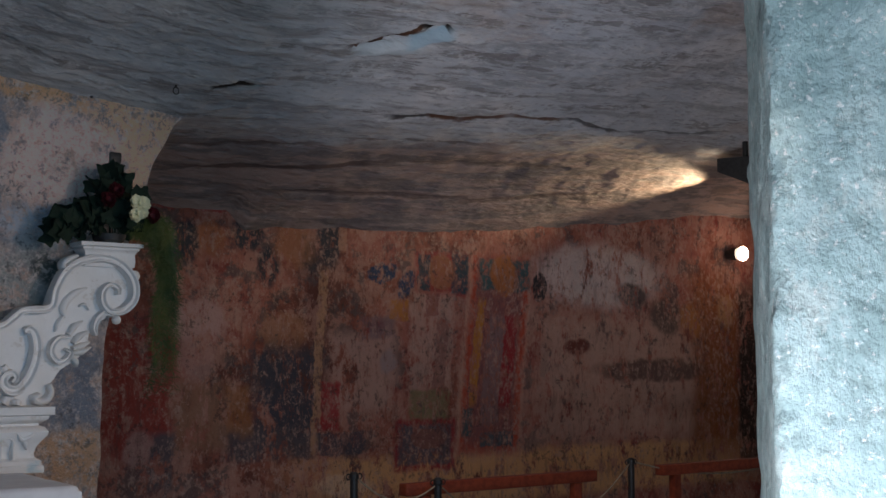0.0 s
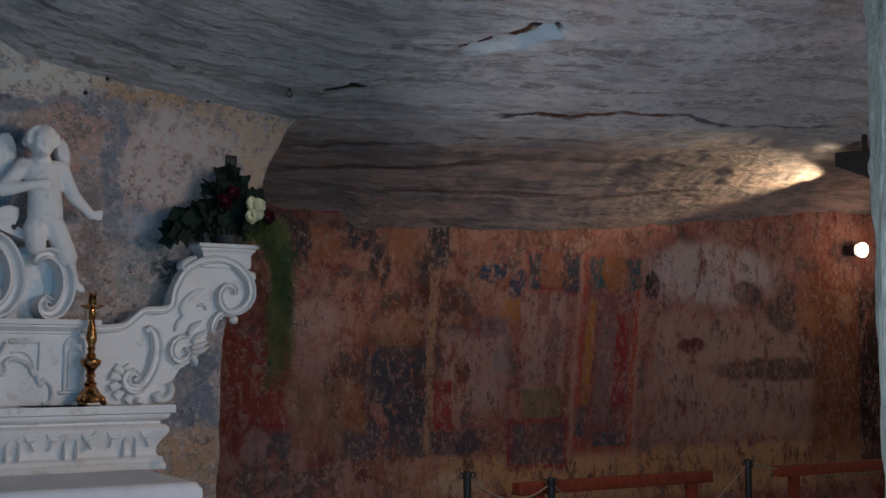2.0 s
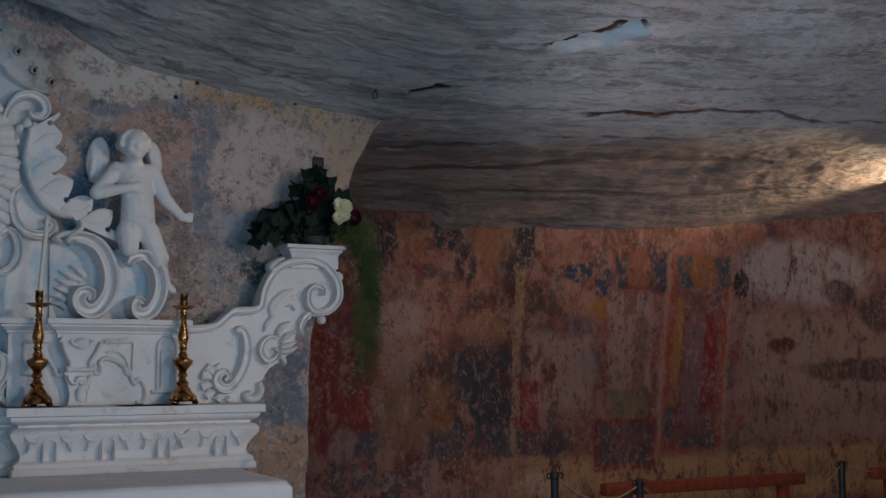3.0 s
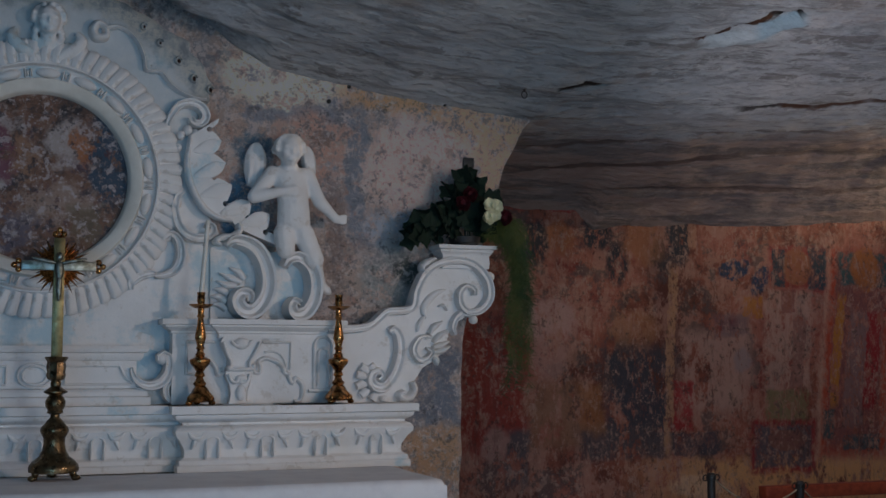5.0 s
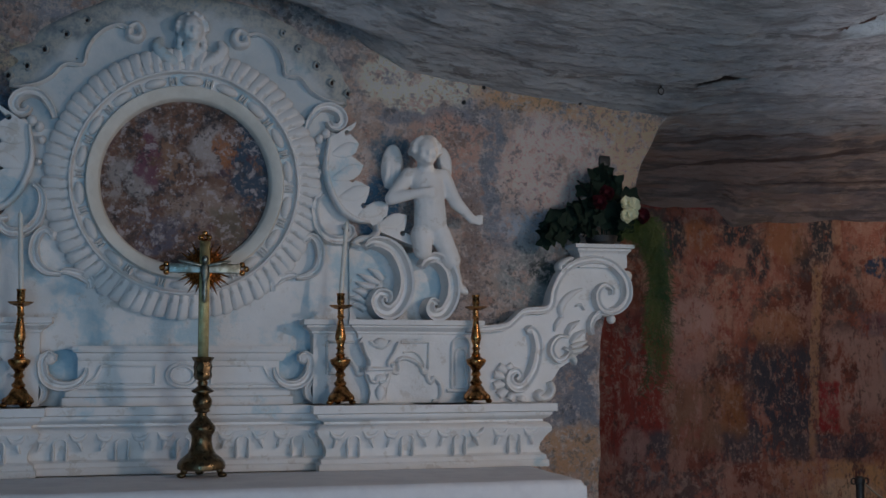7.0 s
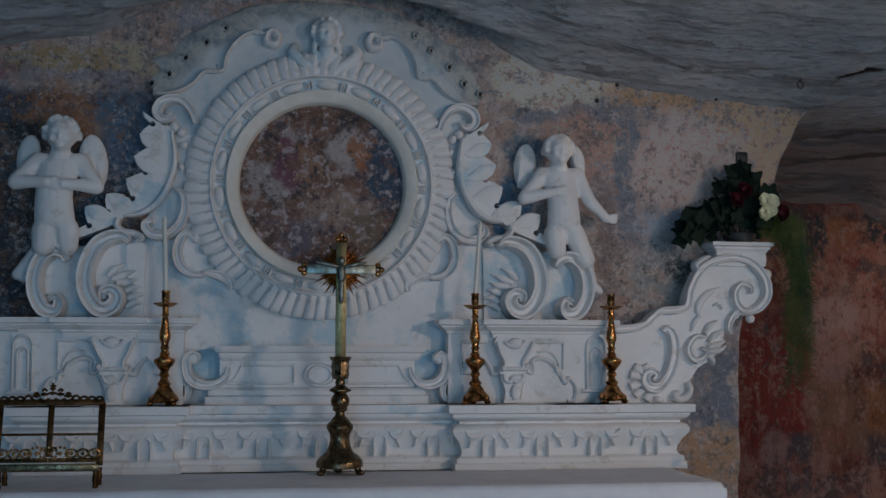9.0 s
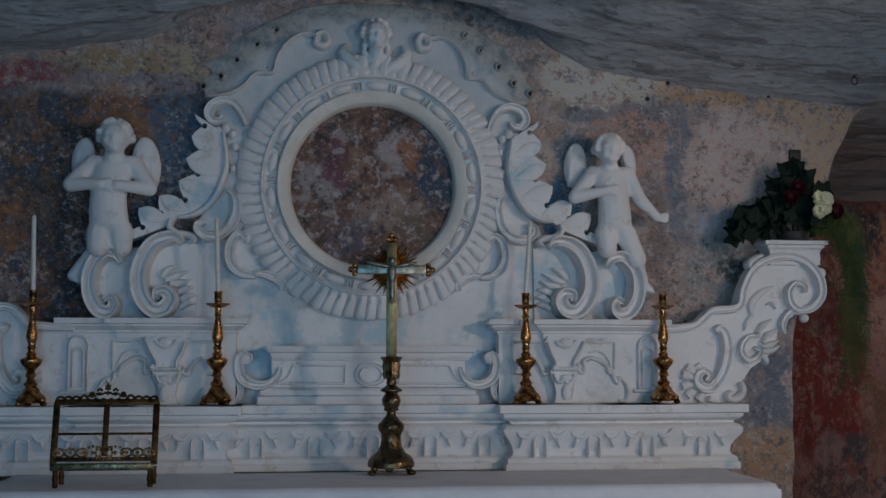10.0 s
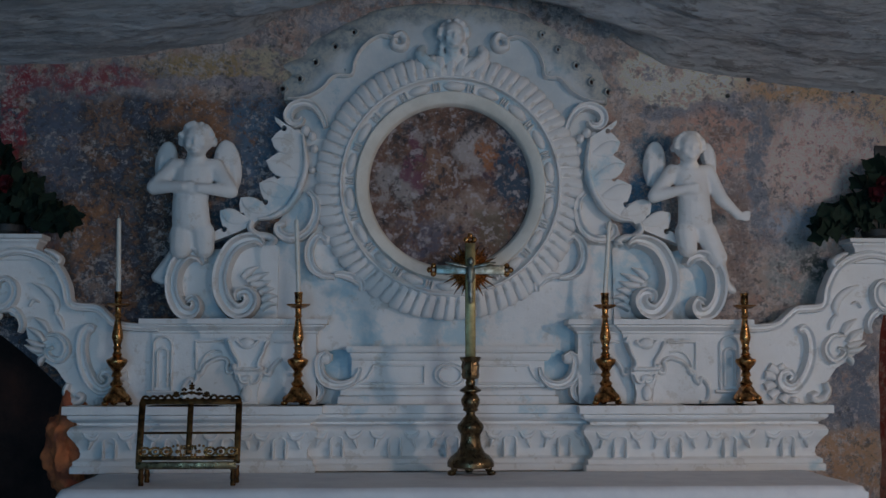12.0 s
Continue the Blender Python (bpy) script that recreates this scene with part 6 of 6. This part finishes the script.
def bouquet(x, seed, s, label, reds, creams, spread, fern):
    rnd = random.Random(seed)
    b = thing("flower_arrangement", (x, 4.60, 1.898), label, "flowers", "flowers on the altar")
    pot = part("dish", lathe([(0.045, 0.0), (0.060, 0.010), (0.066, 0.034), (0.060, 0.036)], 20), BLACK, b, "low dark dish")
    for i in range(210):
        a = rnd.uniform(0, 1)
        cx = s * (spread[0] + (spread[1] - spread[0]) * rnd.random())
        top = 0.215 * math.exp(-((cx - s * 0.01) / 0.12) ** 2) + 0.07
        cz = 0.018 + (top - 0.02) * rnd.random() ** 0.8
        o = new("leaf", IVY if rnd.random() < 0.6 else POINTED)
        o.parent = b
        o.matrix_basis = pose(cx * 0.85, rnd.uniform(-0.075, 0.05), cz, rnd.uniform(-40, 40), math.degrees(math.atan2(cx, 0.10 + cz)) + rnd.uniform(-55, 55), rnd.uniform(-70, 70)) @ Matrix.Scale(rnd.uniform(0.6, 1.05), 4)
    for k in range(9):
        cx = rnd.uniform(-0.05, 0.05)
        part("stem", lathe([(0.0022, 0.0), (0.0018, 0.12)], 6, centre=(cx, rnd.uniform(-0.03, 0.03))), LEAF, b)
    for p in reds:
        flower(b, "rose", Vector(p), RED_PETAL, 3, 1.0, rnd, ROSE)
    for p in creams:
        flower(b, "cream_flower", Vector(p), CREAM_PETAL, 2, 1.25, rnd, CREAM)
    if fern:
        trailing_fern(b, rnd, s)
    return b


def trailing_fern(b, rnd, s):
    """Strands of asparagus fern that hang down beside the plinth, as one soft mass."""
    verts, faces = [], []
    def needle(p, d, w):
        side_v = d.cross(Vector((0, 1, 0.3))).normalized() * w
        i = len(verts)
        verts.extend([tuple(p - side_v), tuple(p + side_v), tuple(p + d)])
        faces.append((i, i + 1, i + 2))
    for k in range(30):
        length = rnd.uniform(0.25, 0.60)
        end = Vector((s * rnd.uniform(0.15, 0.26), rnd.uniform(-0.09, 0.0), -length))
        p0 = Vector((s * rnd.uniform(0.07, 0.13), -0.05, rnd.uniform(0.02, 0.10)))
        p1 = Vector((s * rnd.uniform(0.13, 0.21), rnd.uniform(-0.11, -0.05), rnd.uniform(0.0, 0.10)))
        pts = smooth_path([p0, p1, (p1 + end) / 2 + Vector((s * 0.04, 0, 0.05)), end], 26)
        for q in pts:
            for m in range(3):
                d = Vector((rnd.uniform(-1, 1), rnd.uniform(-0.8, 0.8), rnd.uniform(-1, 0.4))).normalized() * rnd.uniform(0.012, 0.030)
                needle(q, d, 0.0011)
                needle(q + d * 0.5, Vector((d.x + rnd.uniform(-0.01, 0.01), d.y, d.z - 0.008)), 0.0010)
    me = bpy.data.meshes.new("trailing_fern")
    me.from_pydata(verts, [], faces)
    me.materials.append(FERN)
    o = new("trailing_fern", me)
    o.parent = b
    tagged(o, "green feathery hanging fern", kind="stuff")


bouquet(1.905, 4, 1, "bouquet of red roses, cream flowers and ivy with trailing fern", [(-0.055, -0.10, 0.150), (0.13, -0.09, 0.105), (-0.02, -0.09, 0.19)], [(0.055, -0.115, 0.150), (0.075, -0.115, 0.115), (0.050, -0.12, 0.100), (0.085, -0.11, 0.145)], (-0.25, 0.13), True)
bouquet(-1.365, 9, -1, "bouquet of red roses and dark ivy leaves on a plinth", [(-0.02, -0.10, 0.235), (-0.07, -0.08, 0.19), (0.02, -0.09, 0.17)], [(-0.10, -0.11, 0.15)], (-0.25, 0.13), False)

# ---- along the painted wall ----
def wooden_rail(x0, x1):
    b = thing("barrier_rail", ((x0 + x1) / 2, 4.5, 0), "red-brown wooden barrier rail in front of the frescoes", "barrier", "wooden barriers")
    h = (x1 - x0) / 2
    part("top_rail", block(bmesh.new(), -h, h, -0.03, 0.03, 0.845, 0.900, 0.006), REDWOOD, b)
    for sx in (-h + 0.12, h - 0.12):
        part("leg", block(bmesh.new(), sx - 0.024, sx + 0.024, -0.022, 0.022, 0, 0.846, 0.004), REDWOOD, b)
        part("foot", block(bmesh.new(), sx - 0.03, sx + 0.03, -0.16, 0.16, 0, 0.04, 0.006), REDWOOD, b)
    return b


wooden_rail(3.24, 4.40)
wooden_rail(4.87, 6.03)


def rope_post(x, y, top):
    b = thing("rope_post", (x, y, 0), "slim black iron post with a ring for a cord", "post", "rope barrier posts")
    part("base", lathe([(0.13, 0), (0.13, 0.012), (0.03, 0.03)], 24), BLACK, b)
    part("pole", lathe([(0.017, 0.02), (0.017, top - 0.02), (0.021, top - 0.018), (0.021, top), (0.012, top + 0.010)], 14), BLACK, b)
    for sx in (-1, 1):
        bm = bmesh.new()
        for a in range(0, 360, 30):
            ball(bm, (sx * 0.028 + 0.012 * math.cos(radians(a)), 0, top - 0.01 + 0.012 * math.sin(radians(a))), 0.0035, u=6, v=5)
        part("ring", bm, BLACK, b)
    return b


def cord(post, a, b, sag):
    """A slack cord, tied to its post."""
    pts = []
    for i in range(21):
        t = i / 20
        p = Vector(a).lerp(Vector(b), t)
        pts.append(p - Vector((0, 0, sag * 4 * t * (1 - t))))
    bm = bmesh.new()
    rows = [[bm.verts.new(p + Vector((0, 0.0045 * math.cos(k * math.pi / 3), 0.0045 * math.sin(k * math.pi / 3)))) for k in range(6)] for p in pts]
    for p, q in zip(rows, rows[1:]):
        for k in range(6):
            bm.faces.new((p[k], p[(k + 1) % 6], q[(k + 1) % 6], q[k]))
    part("cord", bm, ROPE, post, "thin pale slack cord", world=True)


posts = [rope_post(2.985, 4.5, 0.955), rope_post(3.375, 4.42, 0.915), rope_post(4.665, 4.5, 0.935)]
cord(posts[0], (2.99, 4.5, 0.95), (3.375, 4.42, 0.90), 0.09)
cord(posts[1], (3.375, 4.42, 0.90), (4.665, 4.5, 0.93), 0.28)
cord(posts[2], (4.665, 4.5, 0.93), (6.2, 4.5, 0.93), 0.10)


def floodlight():
    b = thing("floodlight", (5.86, 4.84, 2.52), "black metal floodlight on a bracket below the rock ceiling", "lamp", turn=-72)
    bm = bmesh.new()
    vs = [bm.verts.new(p) for p in ((-0.05, -0.07, 0.06), (-0.05, 0.07, 0.06), (-0.05, 0.07, 0.16), (-0.05, -0.07, 0.16), (0.22, -0.05, -0.06), (0.22, 0.05, -0.06), (0.26, 0.05, 0.16), (0.26, -0.05, 0.16))]
    for f in ((3, 2, 1, 0), (4, 5, 6, 7), (0, 1, 5, 4), (1, 2, 6, 5), (2, 3, 7, 6), (3, 0, 4, 7)):
        bm.faces.new([vs[i] for i in f])
    part("housing", bm, BLACK, b)
    b.scale = (0.8, 0.8, 0.8)
    part("lens", block(bmesh.new(), -0.054, -0.050, -0.055, 0.055, 0.07, 0.15), LENS, b, "lit glass lens")
    part("bracket", block(bmesh.new(), 0.13, 0.16, -0.02, 0.02, 0.15, 0.36, 0.003), BLACK, b)
    return b


floodlight()


def bulkhead():
    x, y, z = 6.74, 5.47, 2.165
    b = thing("wall_lamp", (x, y + 0.13, z), "lit round wall lamp glowing warm on the frescoed wall", "lamp")
    bm = bmesh.new()
    bmesh.ops.create_cone(bm, cap_ends=True, segments=20, radius1=0.03, radius2=0.045, depth=0.10, matrix=pose(0, -0.06, 0, 90))
    part("holder", bm, BLACK, b)
    part("bulb", ball(bmesh.new(), (0.01, -0.135, 0), (0.040, 0.036, 0.050)), BULB, b, "bright lit bulb")
    return b


bulkhead()

# ---- small things ----
bm = bmesh.new()
for a in range(0, 360, 20):
    ball(bm, (2.115 + 0.012 * math.cos(radians(a)), 4.47, 2.508 + 0.014 * math.sin(radians(a))), 0.0028, u=6, v=5)
block(bm, 2.112, 2.118, 4.467, 4.473, 2.520, 2.58)
single("ceiling_hook", bm, BLACK, "small rusty iron ring hanging from the rock ceiling", "hook")

bm = block(bmesh.new(), *(lambda c: (c[0] - 0.025, c[0] + 0.025, 4.688, 4.72, c[1] - 0.022, c[1] + 0.022))((1.962, 2.254)), 0.006)
single("wall_plug", bm, BLACK, "dark square peg set in the plastered pier", "peg")
for c in ((1.856, 2.491), (1.443, 2.532), (1.360, 2.467)):
    bm = ball(bmesh.new(), (c[0], 4.694, c[1]), (0.009, 0.010, 0.009), u=10, v=8)
    single("nail", bm, BLACK, "rusted dark nail head in the plaster", "nail", "nails in the plaster")

# loose orange rock beside the step
bm = bmesh.new()
bmesh.ops.create_icosphere(bm, subdivisions=5, radius=1)
for v in bm.verts:
    k = 1 + 0.35 * noise.noise(v.co * 2.2) + 0.14 * noise.noise(v.co * 6) + 0.05 * noise.noise(v.co * 15)
    v.co = Vector((-1.115 + v.co.x * k * 0.085, 4.60 + v.co.y * k * 0.10, 1.13 + v.co.z * k * 0.16))
single("orange_rock", bm, ORANGE_ROCK, "rough orange-red rock bulging beside the altar", "rock", angle=60)
